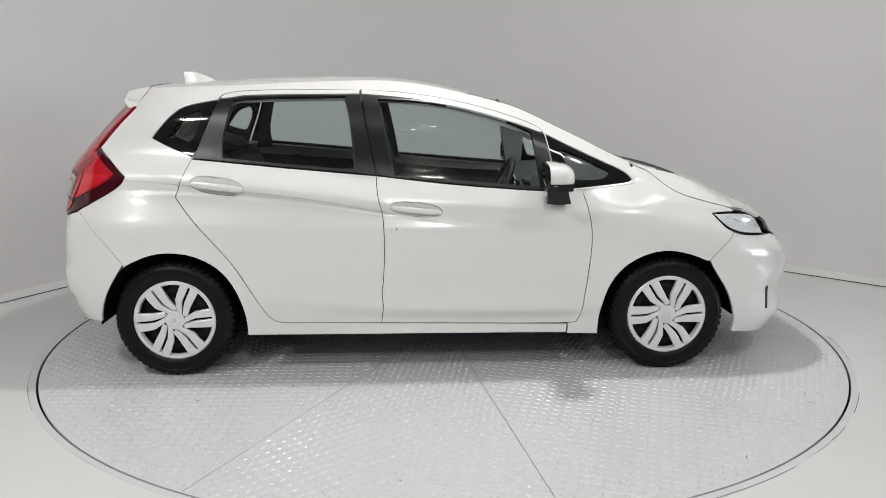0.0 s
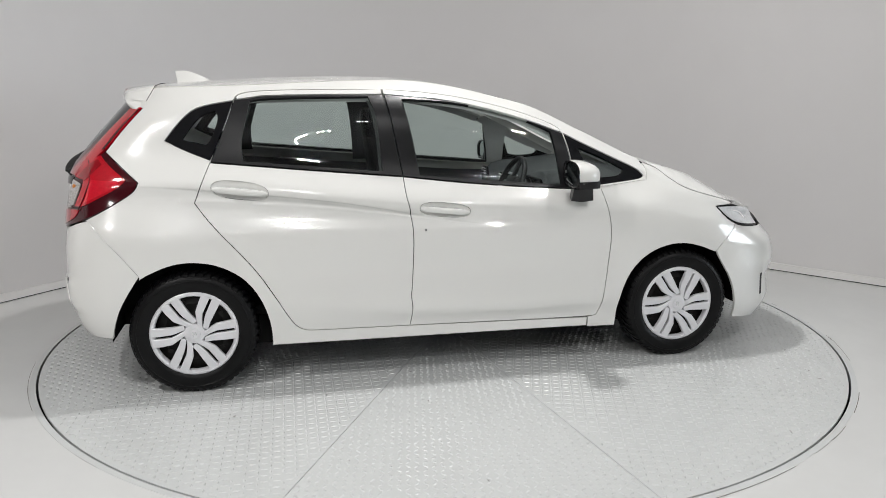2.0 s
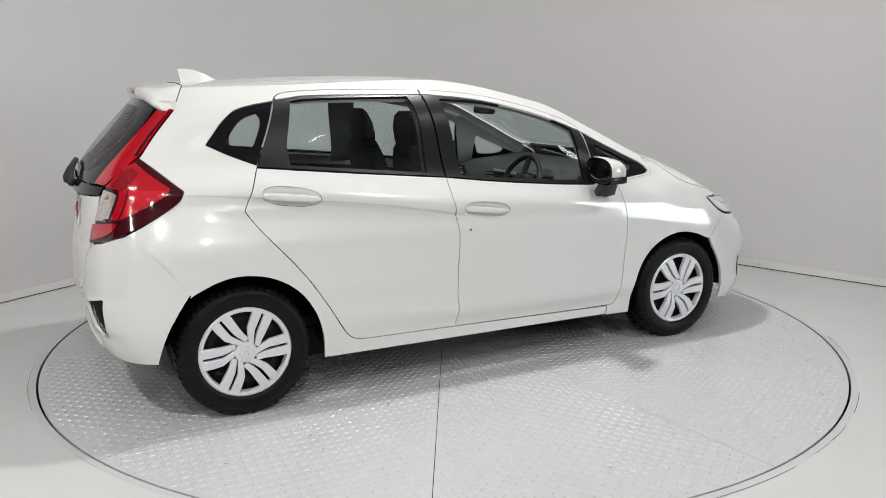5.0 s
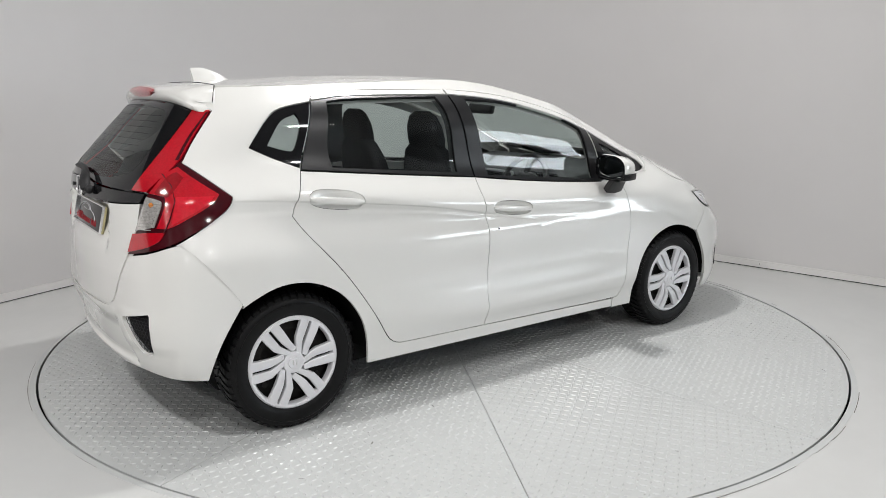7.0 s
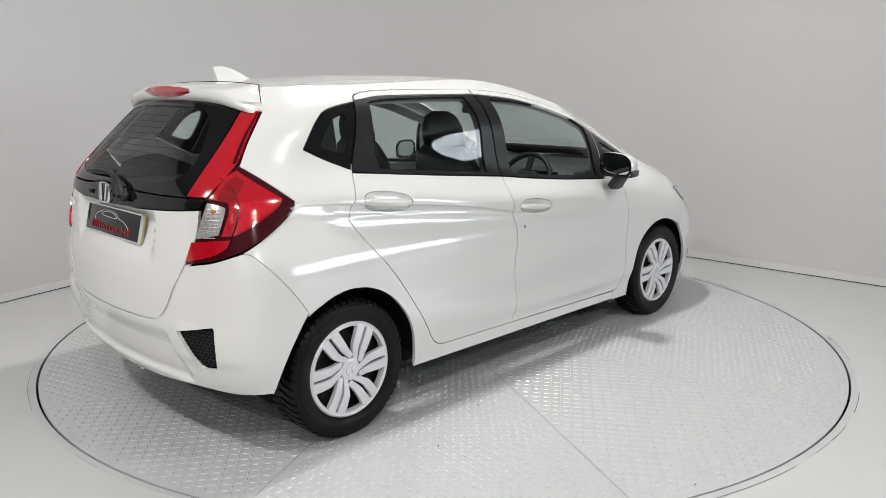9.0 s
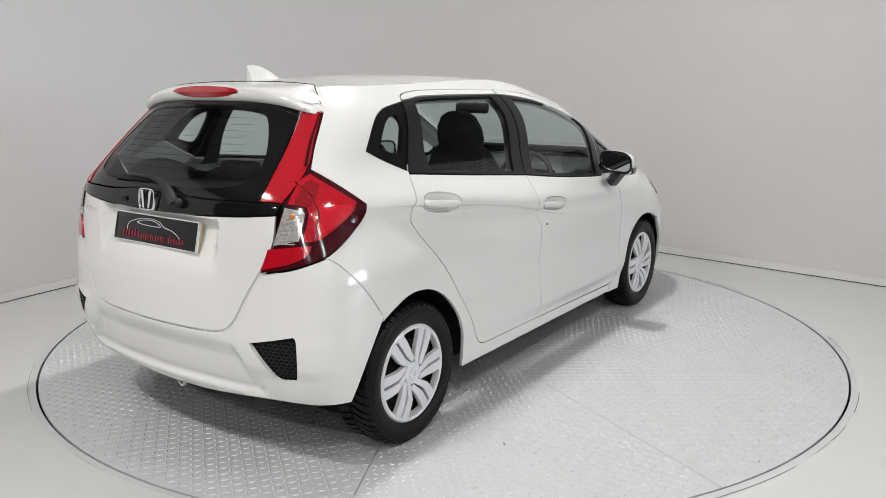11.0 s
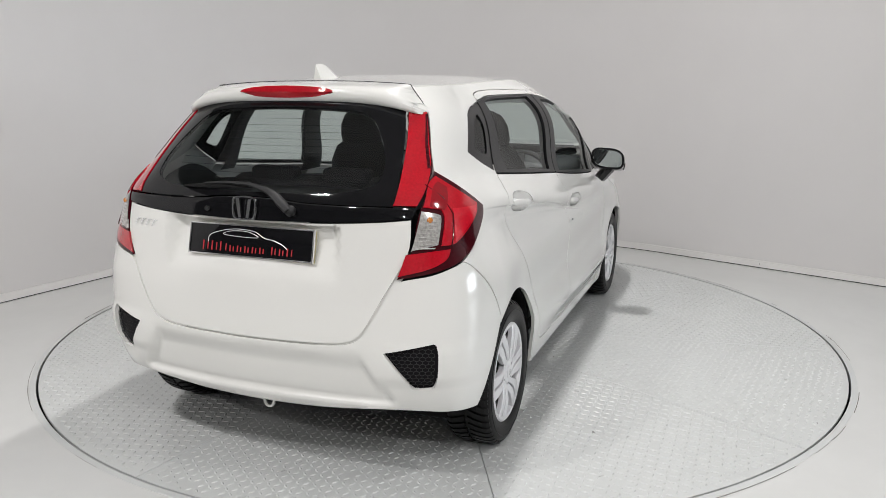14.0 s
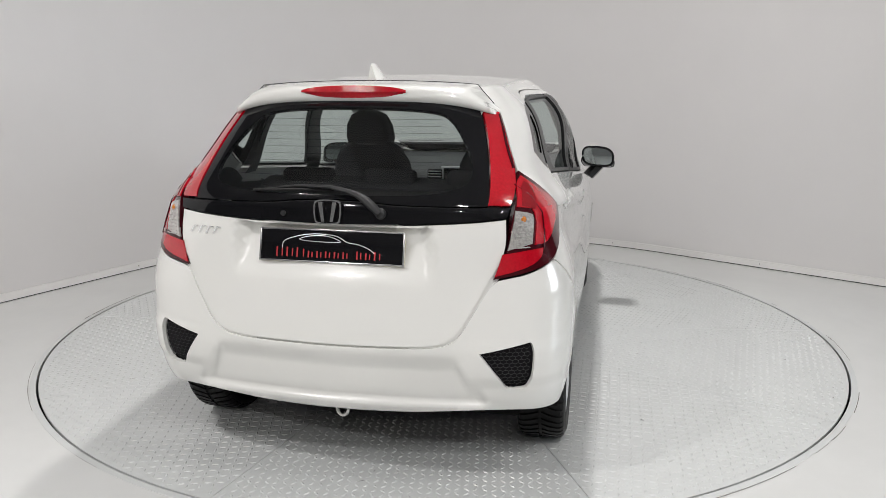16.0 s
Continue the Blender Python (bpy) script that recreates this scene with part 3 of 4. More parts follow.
def handle(door, S, cup, mid, size, sgn):
    """A dished cup in the door with a handle bar bridging it."""
    def dish(x, z):
        r = np.abs((x - mid[0]) / size[0]) ** 2.6 + np.abs((z - mid[1] + .1 * (x - mid[0])) / size[1]) ** 2.6
        return S(x, z) + np.stack([0 * x, sgn * .020 * np.clip(1.05 - r, 0, 1) ** .7, 0 * x], 1)
    sheet("handle_cup", cup, PAINT, dish, door, gap=0.0, depth=0, step=.012)
    bm = bmesh.new()
    rows = []
    for k in range(17):
        t = -1 + k / 8
        x = mid[0] + size[0] * .97 * t
        z = mid[1] - .11 * (x - mid[0]) - .004
        h = .0155 * (1 - abs(t) ** 6 * .45)
        y = float(flank(x, z)) + .006 * (1 - abs(t) ** 3) - .006
        rows.append([bm.verts.new((x, -sgn * (y + dy), z + dz)) for dy, dz in ((-.012, h), (.002, h * .95), (.007, h * .4), (.007, -h * .35), (.002, -h * .95), (-.012, -h))])
    for a, b in zip(rows, rows[1:]):
        for i in range(6):
            bm.faces.new((a[i], a[(i + 1) % 6], b[(i + 1) % 6], b[i]))
    bm.faces.new(rows[0])
    bm.faces.new(rows[-1])
    bar = part("door_handle", bm, PAINT, door, "white pull handle", smooth=50)


_x = np.arange(-1.62, .27, .0135)
_hi, _lo = shoulder(_x)
PRESSED = np.concatenate([np.stack([_x, _hi + d], 1) for d in (.008, .0005, -.007, -.014, -.024)] + [np.stack([_x, _lo + (_hi - _lo) * k], 1) for k in (0, .25)])


def flank_panels(sgn):
    S = flank_at(sgn)
    outline = (ROOF_EDGE + [(1.095, 1.0), (1.08, .972), (.99, .962), (.80, .946), (.675, .945)] + TOP_SEAM[::-1] + [(-1.09, 1.255)]
               + DOOR_REAR_EDGE + [(-.30, .2735), (-.218, .272), (.142, .265), (.742, .254), (.742, .206), (.29, .209), (-.324, .211)] + REAR_ARCH
               + BUMPER_SEAM[::-1] + LAMP_EDGE[::-1][1:] + [(-1.558, 1.253), (-1.462, 1.359), (-1.49, 1.385)])
    put(sheet("body_side", outline, PAINT, S, holes=[QUARTER_GLASS, CORNER_GLASS], step=.024, lines=PRESSED, label="white painted body side with sill and pillars"))
    cup = oval_cup(-.035, .859, .128, .036, .012)
    door = put(sheet("front_door", B_SEAM + WING_SEAM + [(.717, .943), (.602, .942), (.144, .976)], PAINT, S, holes=[cup], step=.024, lines=PRESSED, label="white painted front door"))
    handle(door, S, cup, (-.035, .859), (.128, .036), sgn)
    x, z = -.136, .763
    bm = bmesh.new()
    bmesh.ops.create_cone(bm, cap_ends=True, segments=16, radius1=.0075, radius2=.0065, depth=.004, matrix=Matrix.Translation((x, -sgn * (float(flank(x, z)) + .001), z)) @ pose(0, 0, 0, 90))
    if sgn > 0:
        lock = part("door_lock", bm, CHROME, door, "small round key lock")
        bm = bmesh.new()
        bmesh.ops.create_cone(bm, cap_ends=True, segments=12, radius1=.0035, radius2=.0035, depth=.003, matrix=Matrix.Translation((x, -sgn * (float(flank(x, z)) + .0035), z)) @ pose(0, 0, 0, 90))
        part("keyhole", bm, GAP, lock)
    else:
        bm.free()
    sheet("door_frame", [(-.31, 1.448), (.008, 1.423), (.294, 1.363), (.506, 1.296), (.591, 1.26), (.618, 1.236), (.60, 1.23), (.49, 1.272), (.28, 1.338), (0, 1.398), (-.31, 1.424)], PAINT, S, door)
    sheet("window_trim", [(-.308, 1.422), (0, 1.396), (.28, 1.336), (.49, 1.27), (.60, 1.228), (.622, 1.224), (.672, .947), (.602, .945), (.144, .98), (-.233, 1.024)], BLACK_TRIM, S, door, "satin black window frame",
          holes=[[(-.225, 1.398), (.007, 1.386), (.235, 1.346), (.433, 1.286), (.550, 1.233), (.590, .965), (-.148, 1.028)]])
    pane = sheet("window_glass", [(-.24, 1.41), (.007, 1.396), (.235, 1.356), (.433, 1.296), (.565, 1.24), (.60, .955), (-.16, 1.015)], GLASS, S, door, "tinted side window", lift=-.008, depth=0)
    pane.visible_shadow = False
    cup = oval_cup(-1.02, .978, .130, .043, .016)
    door2 = put(sheet("rear_door", DOOR_REAR_EDGE + B_SEAM[::-1] + [(-.70, 1.062)], PAINT, S, holes=[cup], step=.024, lines=PRESSED, label="white painted rear door"))
    handle(door2, S, cup, (-1.02, .978), (.130, .043), sgn)
    sheet("door_frame", [(-1.028, 1.41), (-1.0, 1.43), (-.86, 1.444), (-.318, 1.448), (-.318, 1.424), (-.883, 1.42), (-.964, 1.407), (-1.02, 1.40)], PAINT, S, door2)
    sheet("window_trim", [(-1.15, 1.109), (-1.088, 1.255), (-1.035, 1.396), (-.964, 1.404), (-.883, 1.418), (-.315, 1.422), (-.238, 1.025), (-.70, 1.066)], BLACK_TRIM, S, door2, "satin black window frame",
          holes=[[(-1.0, 1.112), (-1.008, 1.194), (-.984, 1.291), (-.960, 1.39), (-.883, 1.404), (-.39, 1.411), (-.361, 1.332), (-.337, 1.052)]])
    pane = sheet("window_glass", [(-1.02, 1.09), (-1.03, 1.194), (-1.0, 1.291), (-.974, 1.40), (-.883, 1.412), (-.37, 1.418), (-.345, 1.332), (-.32, 1.04)], GLASS, S, door2, "tinted side window", lift=-.008, depth=0)
    pane.visible_shadow = False
    q = put(sheet("quarter_window", QUARTER_GLASS, BLACK_GLOSS, S, holes=[[(-1.125, 1.345), (-1.108, 1.31), (-1.155, 1.20), (-1.18, 1.185), (-1.275, 1.215), (-1.20, 1.32)]], lift=-.003, label="black-edged fixed quarter window"))
    pane = sheet("window_glass", [(-1.115, 1.36), (-1.095, 1.31), (-1.145, 1.18), (-1.19, 1.17), (-1.295, 1.21), (-1.21, 1.335)], GLASS, S, q, lift=-.007, depth=0)
    pane.visible_shadow = False
    q = put(sheet("corner_window", CORNER_GLASS, BLACK_GLOSS, S, holes=[[(.70, 1.15), (.755, 1.01), (.80, .995), (.93, 1.0), (.955, 1.03), (.85, 1.09)]], lift=-.003, label="black-edged fixed corner window"))
    pane = sheet("window_glass", [(.685, 1.17), (.745, 1.0), (.80, .985), (.94, .99), (.97, 1.03), (.85, 1.10)], GLASS, S, q, lift=-.007, depth=0)
    pane.visible_shadow = False
    wing = put(sheet("front_wing", WING_SEAM + [(.99, .96), (1.085, .97), (1.10, 1.0), (1.095, 1.06), (1.185, 1.025), (1.218, .985), (1.313, .92), (1.474, .876), (1.60, .842), (1.62, .826), (1.483, .824), (1.552, .751), (1.60, .728)] + NOSE_SEAM
                     + FRONT_ARCH[::-1] + [(.745, .2)], PAINT, S, label="white painted front wing"))
    put(sheet("bonnet_edge", [(1.105, 1.062), (1.187, 1.027), (1.22, .987), (1.315, .922), (1.476, .878), (1.60, .844), (1.66, .832), (1.74, .815), (1.82, .775), (1.86, .77)] + [(x, float(edge(x)[0]) - .001) for x in np.linspace(1.86, 1.15, 16)], PAINT, S, label="white painted edge of the bonnet", gap=.001))
    put(sheet("seam_flange", [(.64, .925), (.84, .925), (1.05, .94), (1.14, .97), (1.14, 1.03), (1.06, 1.075), (1.055, 1.02), (1.08, .985), (1.06, .974), (.98, .966), (.66, .949)], PAINT, S, label="white flange behind the wing seam", lift=-.006, depth=0, rounds=0))
    for seam in ([(-1.47, .605), (-1.565, .742), (-1.67, .87), (-1.73, .85), (-1.60, .705), (-1.50, .59)], [(1.45, .605), (1.505, .66), (1.555, .705), (1.60, .72), (1.60, .69), (1.53, .632), (1.475, .575)]):
        put(sheet("seam_flange", seam, PAINT, S, label="white flange behind a bumper seam", lift=-.006, depth=0))
    head = put(sheet("headlight", [(1.480, .822), (1.61, .820), (1.735, .798), (1.785, .75), (1.80, .696), (1.781, .692), (1.635, .714), (1.548, .752)], BLACK_GLOSS, S, label="headlight with a bright reflector in a dark housing", lift=.003))
    sheet("reflector", [(1.490, .818), (1.61, .816), (1.732, .795), (1.778, .75), (1.790, .700), (1.638, .718), (1.552, .755)], REFLECTOR, S, head, "bright headlight reflector", lift=.006, depth=.004)
    sheet("light_guide", [(1.56, .796), (1.62, .795), (1.67, .778), (1.69, .742), (1.675, .742), (1.655, .77), (1.61, .784)], BASE, S, head, "white light guide", lift=.009, depth=.003)
    # no recess is cut: a black strip on the surface gives the slit's dark
    put(sheet("bumper_slit", [(1.809, .424), (1.827, .430), (1.839, .300), (1.824, .300)], PLASTIC, S, label="narrow black strip laid on the front bumper for a dark recessed slit", lift=.003, depth=.01))


for sgn in (1, -1):
    flank_panels(sgn)


TABLE_U, TABLE_Z = np.linspace(-1.2, 1.2, 241), np.linspace(.2, 1.45, 126)
_u, _z = np.meshgrid(TABLE_U, TABLE_Z)
TAIL_TABLE = tail_at(_u.ravel() * U, _z.ravel()).reshape(126, 241, 3)


def on_tail(u, z, lift):
    a, c = (u + 1.2) * 100, (z - .2) * 100
    i, j = int(a), int(c)
    a, c = a - i, c - j
    t = TAIL_TABLE
    q = (t[j, i] * (1 - a) + t[j, i + 1] * a) * (1 - c) + (t[j + 1, i] * (1 - a) + t[j + 1, i + 1] * a) * c
    return Vector((q[0] - lift * math.cos(u), q[1] - lift * math.sin(u), q[2]))


VENT = [(.602, .544), (.772, .580), (.780, .572), (.780, .422), (.770, .409), (.716, .406), (.700, .416)]  # rear bumper vent, angle and height


def ends():
    mirror_half = lambda h: h + [(-u, z) for u, z in h[::-1] if u > 1e-6]
    sc = lambda pts: [(u * U, z) for u, z in pts]
    T = tail_at
    ahead = lambda pts: [(math.atan2(float(flank(x, z)), x - FRONT), z) for x, z in pts]
    turned = lambda pts: [(math.atan2(float(flank(x, z)), REAR - x), z) for x, z in pts]
    gate = put(sheet("tailgate", sc(mirror_half([(0, .557), (.333, .56), (.465, .568), (.527, .604), (.588, .71), (.650, .802), (.712, .90), (.722, 1.007), (.519, .992), (0, .978)])), PAINT, T, step=.02, label="white painted tailgate"))
    sheet("black_garnish", sc(mirror_half([(0, .98), (.519, .994), (.724, 1.009), (.747, 1.044), (.657, 1.047), (.298, 1.048), (.15, 1.062), (0, 1.064)])), BLACK_GLOSS, T, gate, "gloss black garnish bar", lift=.004)
    glass = [(0, 1.068), (.15, 1.066), (.298, 1.052), (.660, 1.049), (.72, 1.168), (.846, 1.372), (.60, 1.405), (.30, 1.415), (0, 1.418)]
    clear = [(0, 1.085), (.25, 1.086), (.45, 1.09), (.60, 1.115), (.645, 1.16), (.668, 1.22), (.66, 1.31), (.635, 1.347), (.58, 1.362), (.40, 1.373), (0, 1.378)]
    band = sheet("window_band", sc(mirror_half(glass)), BLACK_GLOSS, T, gate, "black printed edge of the rear window", holes=[sc(mirror_half(clear))])
    big = [(u * 1.025, 1.23 + (z - 1.23) * 1.04) for u, z in clear]
    pane = sheet("rear_glass", sc(mirror_half(big)), SMOKED, T, gate, "tinted rear window", lift=-.002, depth=0)
    pane.visible_shadow = False
    shut = [(.333, .558), (.468, .566), (.530, .602), (.591, .709), (.653, .80), (.70, .86)]
    for s in (1, -1):
        sheet("seam_flange", sc([(s * (u - .014), z + .010) for u, z in shut] + [(s * (u + .016), z - .010) for u, z in shut[::-1]]), PAINT, T, gate, "white flange behind the tailgate seam", lift=-.007, depth=0, rounds=0)
    sheet("seam_flange", sc([(-.34, .545), (.34, .545), (.34, .57), (-.34, .57)]), PAINT, T, gate, lift=-.010, depth=0, rounds=0)
    vent = VENT
    half = [(0, .553), (.333, .556), (.47, .564), (.533, .60), (.594, .708), (.656, .797), (.712, .809), (.775, .818), ] + turned(BUMPER_SEAM + [(-1.544, .513), (-1.592, .425), (-1.630, .295)]) + [(.87, .302), (.713, .318), (.514, .306), (.335, .293), (0, .286)]
    bumper = put(sheet("rear_bumper", sc(mirror_half(half)), PAINT, T, step=.02, label="white painted rear bumper", holes=[sc(vent), sc([(-u, z) for u, z in vent])]))
    for s in (1, -1):
        v = [(s * u, z) for u, z in vent]
        sheet("bumper_vent", sc([((u - s * .69) * 1.12 + s * .69, (z - .48) * 1.1 + .48) for u, z in v]), GAP, T, bumper, "black honeycomb bumper vent", lift=-.024, depth=0)
        up = [(.852, 1.364), (.966, 1.360), (.90, 1.261), (.862, 1.160), (.748, 1.048), (.657, 1.052), (.722, 1.168)]
        lo = turned(LAMP_EDGE) + [(.775, .823), (.712, .812), (.656, .803), (.717, .90), (.744, 1.040)]
        upper = sheet("upper_tail_lamp", sc([(s * u, z) for u, z in up]), RED_LENS, T, gate, "long red upper tail lamp", lift=.004)
        sheet("lamp_gasket", sc([(s * u, z) for u, z in [(.84, 1.358), (.982, 1.362), (.918, 1.261), (.884, 1.17), (.80, 1.10), (.76, 1.06), (.73, 1.10)]]), DARK_RED, T, upper, "dark red lamp housing", lift=-.005, depth=0)
        lamp = put(sheet("tail_lamp", sc([(s * u, z) for u, z in lo]), DARK_RED, T, label="pointed red tail lamp with a clear reversing lens", lift=.005, depth=.03))
        near = lambda pts: sc([(s * u, z) for u, z in pts])
        sheet("red_lens", near([(.765, 1.043), (.80, 1.10), (.82, 1.125), (.862, 1.141), (.95, 1.092), (1.055, 1.035), (1.035, 1.003), (.94, .950), (.87, .912), (.815, .914), (.846, 1.008), (.836, 1.032)]), RED_LENS, T, lamp, "bright red main lens", lift=.009, depth=.008)
        sheet("red_lens", near([(.692, .891), (.79, .902), (.855, .904), (.84, .868), (.775, .838), (.660, .812)]), RED_LENS, T, lamp, "deep red lower lens", lift=.009, depth=.008)
        sheet("reversing_lens", near([(.757, 1.034), (.826, 1.022), (.836, 1.008), (.808, .918), (.710, .900)]), CLEAR_LENS, T, lamp, "clear fluted reversing lens", lift=.010, depth=.010)
        for k in range(9):
            z = .912 + .0125 * k
            bm = tube([on_tail(s * u, z, .012) for u in np.linspace(.725 + .0045 * k, .792 + .0038 * k, 5)], .0022, 6)
            part("lens_flute", bm, CLEAR_LENS, lamp)
        # a brighter and a darker patch paint the gradient of light over the lens
        sheet("lens_tone", near([(.885, 1.034), (1.034, 1.030), (1.018, 1.002), (.93, .954), (.872, .922)]), RED_LIT, T, lamp, "patch of the red lens, coloured brighter for the light on it", lift=.011, depth=.002)
        sheet("lens_tone", near([(.79, 1.045), (.825, 1.108), (.862, 1.122), (.90, 1.10), (.872, 1.045), (.85, 1.028)]), RED_SHADED, T, lamp, "patch of the red lens, coloured darker for the shade on it", lift=.0105, depth=.0015)
        # dark curved divider in the main lens
        bm = tube([on_tail(s * u, z, .012) for u, z in ((.80, 1.12), (.86, 1.075), (.885, 1.02), (.87, .95), (.85, .90))], .0022, 6)
        part("lens_rib", bm, DARK_RED, lamp)
        sheet("lens_rim", near([(.945, 1.352), (.960, 1.352), (.892, 1.261), (.856, 1.165), (.836, 1.165), (.868, 1.255)]), DARK_RED, T, upper, "dark red rim of the upper lamp", lift=.006, depth=.003)
        bm = bmesh.new()
        bmesh.ops.create_uvsphere(bm, u_segments=12, v_segments=8, radius=.011, matrix=Matrix.Translation(on_tail(s * .785, 1.005, .008)))
        part("bulb", bm, AMBER, lamp, "amber indicator bulb")
    front = [(0, .60), (.3, .62), (.6, .66), (.70, .69)] + ahead([(1.80, .692), (1.642, .710), (1.60, .727)] + NOSE_SEAM + [(1.492, .537), (1.585, .405), (1.631, .273), (1.628, .189)]) + [(.8, .165), (0, .15)]
    put(sheet("front_bumper", sc(mirror_half(front)), PAINT, nose_at, label="white painted front bumper"))
    put(sheet("grille", sc(mirror_half([(0, .604), (.3, .624), (.6, .664), (.70, .70), (.66, .72), (.4, .742), (0, .752)])), BLACK_GLOSS, nose_at, label="gloss black front grille"))


ends()


def upper_body():
    edge_y = lambda x0, x1, n: [(x, -float(rim(x)[1]) + .002) for x in np.linspace(x0, x1, n)]
    top = [(-1.40, 0), (-1.405, -.30)] + edge_y(-1.41, .22, 24) + [(.28, -.3), (.30, 0)]
    put(sheet("roof", top + [(x, -y) for x, y in top[::-1] if y], PAINT, roof_at, label="white painted roof"))
    scr = [(.30, 0), (.28, -.3)] + edge_y(.22, 1.06, 20) + [(1.11, -.3), (1.12, 0)]
    pane = put(sheet("windscreen", scr + [(x, -y) for x, y in scr[::-1] if y], GLASS, screen_at, label="tinted windscreen", depth=0))
    pane.visible_shadow = False
    for sgn in (1, -1):
        rim_line = edge_y(1.07, 1.235, 7)
        put(sheet("wing_edge", [(x, sgn * y) for x, y in rim_line + [(x, y + .05) for x, y in rim_line[::-1]]], PAINT, bonnet_at, label="white upper edge of the wing", gap=0, rounds=0, lift=.003))
    cowl = [(x, y + .045) for x, y in edge_y(1.10, 1.235, 5)] + [(1.34, -.535), (1.395, -.47), (1.385, -.3), (1.37, 0)]
    put(sheet("cowl", [(1.10, 0)] + cowl + [(x, -y) for x, y in cowl[::-1] if y], PLASTIC, bonnet_at, label="black plastic cowl under the windscreen"))
    bon = [(1.373, 0), (1.388, -.3), (1.398, -.47), (1.342, -.54)] + edge_y(1.238, 1.84, 20) + [(1.91, -.3), (1.925, 0)]
    put(sheet("bonnet", bon + [(x, -y) for x, y in bon[::-1] if y], PAINT, bonnet_at, label="white painted bonnet"))
    # roof spoiler: rows from the roof seam over the crease to the lower edge, swept round the tail
    Y, D, n = .536, .130, 3.2
    th = [math.asin((y / Y) ** (n / 2)) for y in np.linspace(.0, .90 * Y, 13)]
    th += list(np.linspace(th[-1], math.pi / 2, 9)[1:])
    half = []
    for t in th:
        y, x = Y * math.sin(t) ** (2 / n), -1.472 - D * max(math.cos(t), 0) ** (2 / n)
        k = y / Y
        x += .030 * k * k * (1 - k ** 4)
        drop = k ** 4
        zc, zb = 1.455 - .018 * k * k - .048 * drop, 1.400 - .006 * k * k - .044 * drop
        side_k = max(0, (k - .84) / .16)
        side_k = side_k * side_k * (3 - 2 * side_k)
        sx, sy = -1.412 - .036 * side_k, min(y, .455) + .085 * side_k
        sz = float(roof_at(np.array([-1.405]), np.array([min(y, .455)]))[0, 2]) - .070 * side_k
        half.append([(sx, sy, sz - .02), (sx, sy, sz), (sx + (x - sx) * .35, sy + (y - sy) * .35, sz + (zc - sz) * .35 + .004), (sx + (x - sx) * .8, sy + (y - sy) * .8, sz + (zc - sz) * .8 + .004),
                     (x + .016, y - .044 * k ** 6, zc), (x + .002, y - .034 * k ** 6, zc - .011), (x + .004, y - .014 * k ** 6, (zc + zb) / 2), (x + .012, y - .008 * k, zb + .002), (x + .022, y - .016 * k, zb), (x + .06, y - .05 * k, zb + .012)])
    hug = lambda x, y, z: (x, min(y, float(flank(max(x, -1.465), min(z, 1.44))) + .004), z)
    half = [[hug(*p) for p in r] for r in half]
    bm = bmesh.new()
    rows = [[bm.verts.new((x, -y, z)) for x, y, z in r] for r in half[:0:-1]] + [[bm.verts.new(p) for p in r] for r in half]
    for a, b in zip(rows, rows[1:]):
        for i in range(len(a)):
            bm.faces.new((a[i], a[(i + 1) % len(a)], b[(i + 1) % len(a)], b[i]))
    bm.faces.new(rows[0])
    bm.faces.new(rows[-1])
    sp = put(part("roof_spoiler", bm, PAINT, smooth=75, label="white roof spoiler over the rear window"))
    line = [(x, -y, z + .0005) for x, y, z in (r[1] for r in half[:0:-1])] + [(x, y, z + .0005) for x, y, z in (r[1] for r in half)]
    part("seam", tube(line, .0018, 5), GAP, sp, "dark seam between spoiler and roof")
    # high brake light
    n = 20
    bm = bmesh.new()
    rows = []
    for k in range(n + 1):
        y = -.205 + .41 * k / n
        h = .021 * math.sqrt(max(0.02, 1 - (y / .205) ** 2)) + .002
        x = -1.606 + .05 * (y / .545) ** 2
        rows.append([bm.verts.new((x + .03, y, 1.436 + h)), bm.verts.new((x + .004, y, 1.436 + h)), bm.verts.new((x - .002, y, 1.436)), bm.verts.new((x + .01, y, 1.436 - h)), bm.verts.new((x + .04, y, 1.436 - h))])
    for a, b in zip(rows, rows[1:]):
        for i in range(4):
            bm.faces.new((a[i], a[i + 1], b[i + 1], b[i]))
    part("brake_light", bm, RED_LENS, sp, "slim red high brake light")
    # fin aerial
    bm = bmesh.new()
    rows = []
    for k in range(13):
        t = k / 12
        h = 0.066 * math.sin(math.pi / 2 * min(1, t / .86) ** 1.15)
        x = -1.17 - .185 * t
        zr = float(roof_at(np.array([x]), np.array([0.0]))[0, 2]) - .004
        w = .004 + .026 * math.sin(math.pi * min(1, t * .5 + .18)) * (1 - .35 * t)
        rows.append([bm.verts.new((x, -w, zr)), bm.verts.new((x - .009 * t, -w * .32, zr + h * .7)), bm.verts.new((x - .012 * t, 0, zr + h)), bm.verts.new((x - .009 * t, w * .32, zr + h * .7)), bm.verts.new((x, w, zr))])
    for a, b in zip(rows, rows[1:]):
        for i in range(4):
            bm.faces.new((a[i], a[i + 1], b[i + 1], b[i]))
    bm.faces.new(rows[-1])
    put(part("roof_aerial", bm, PAINT, label="white shark-fin roof aerial", smooth=60))


upper_body()


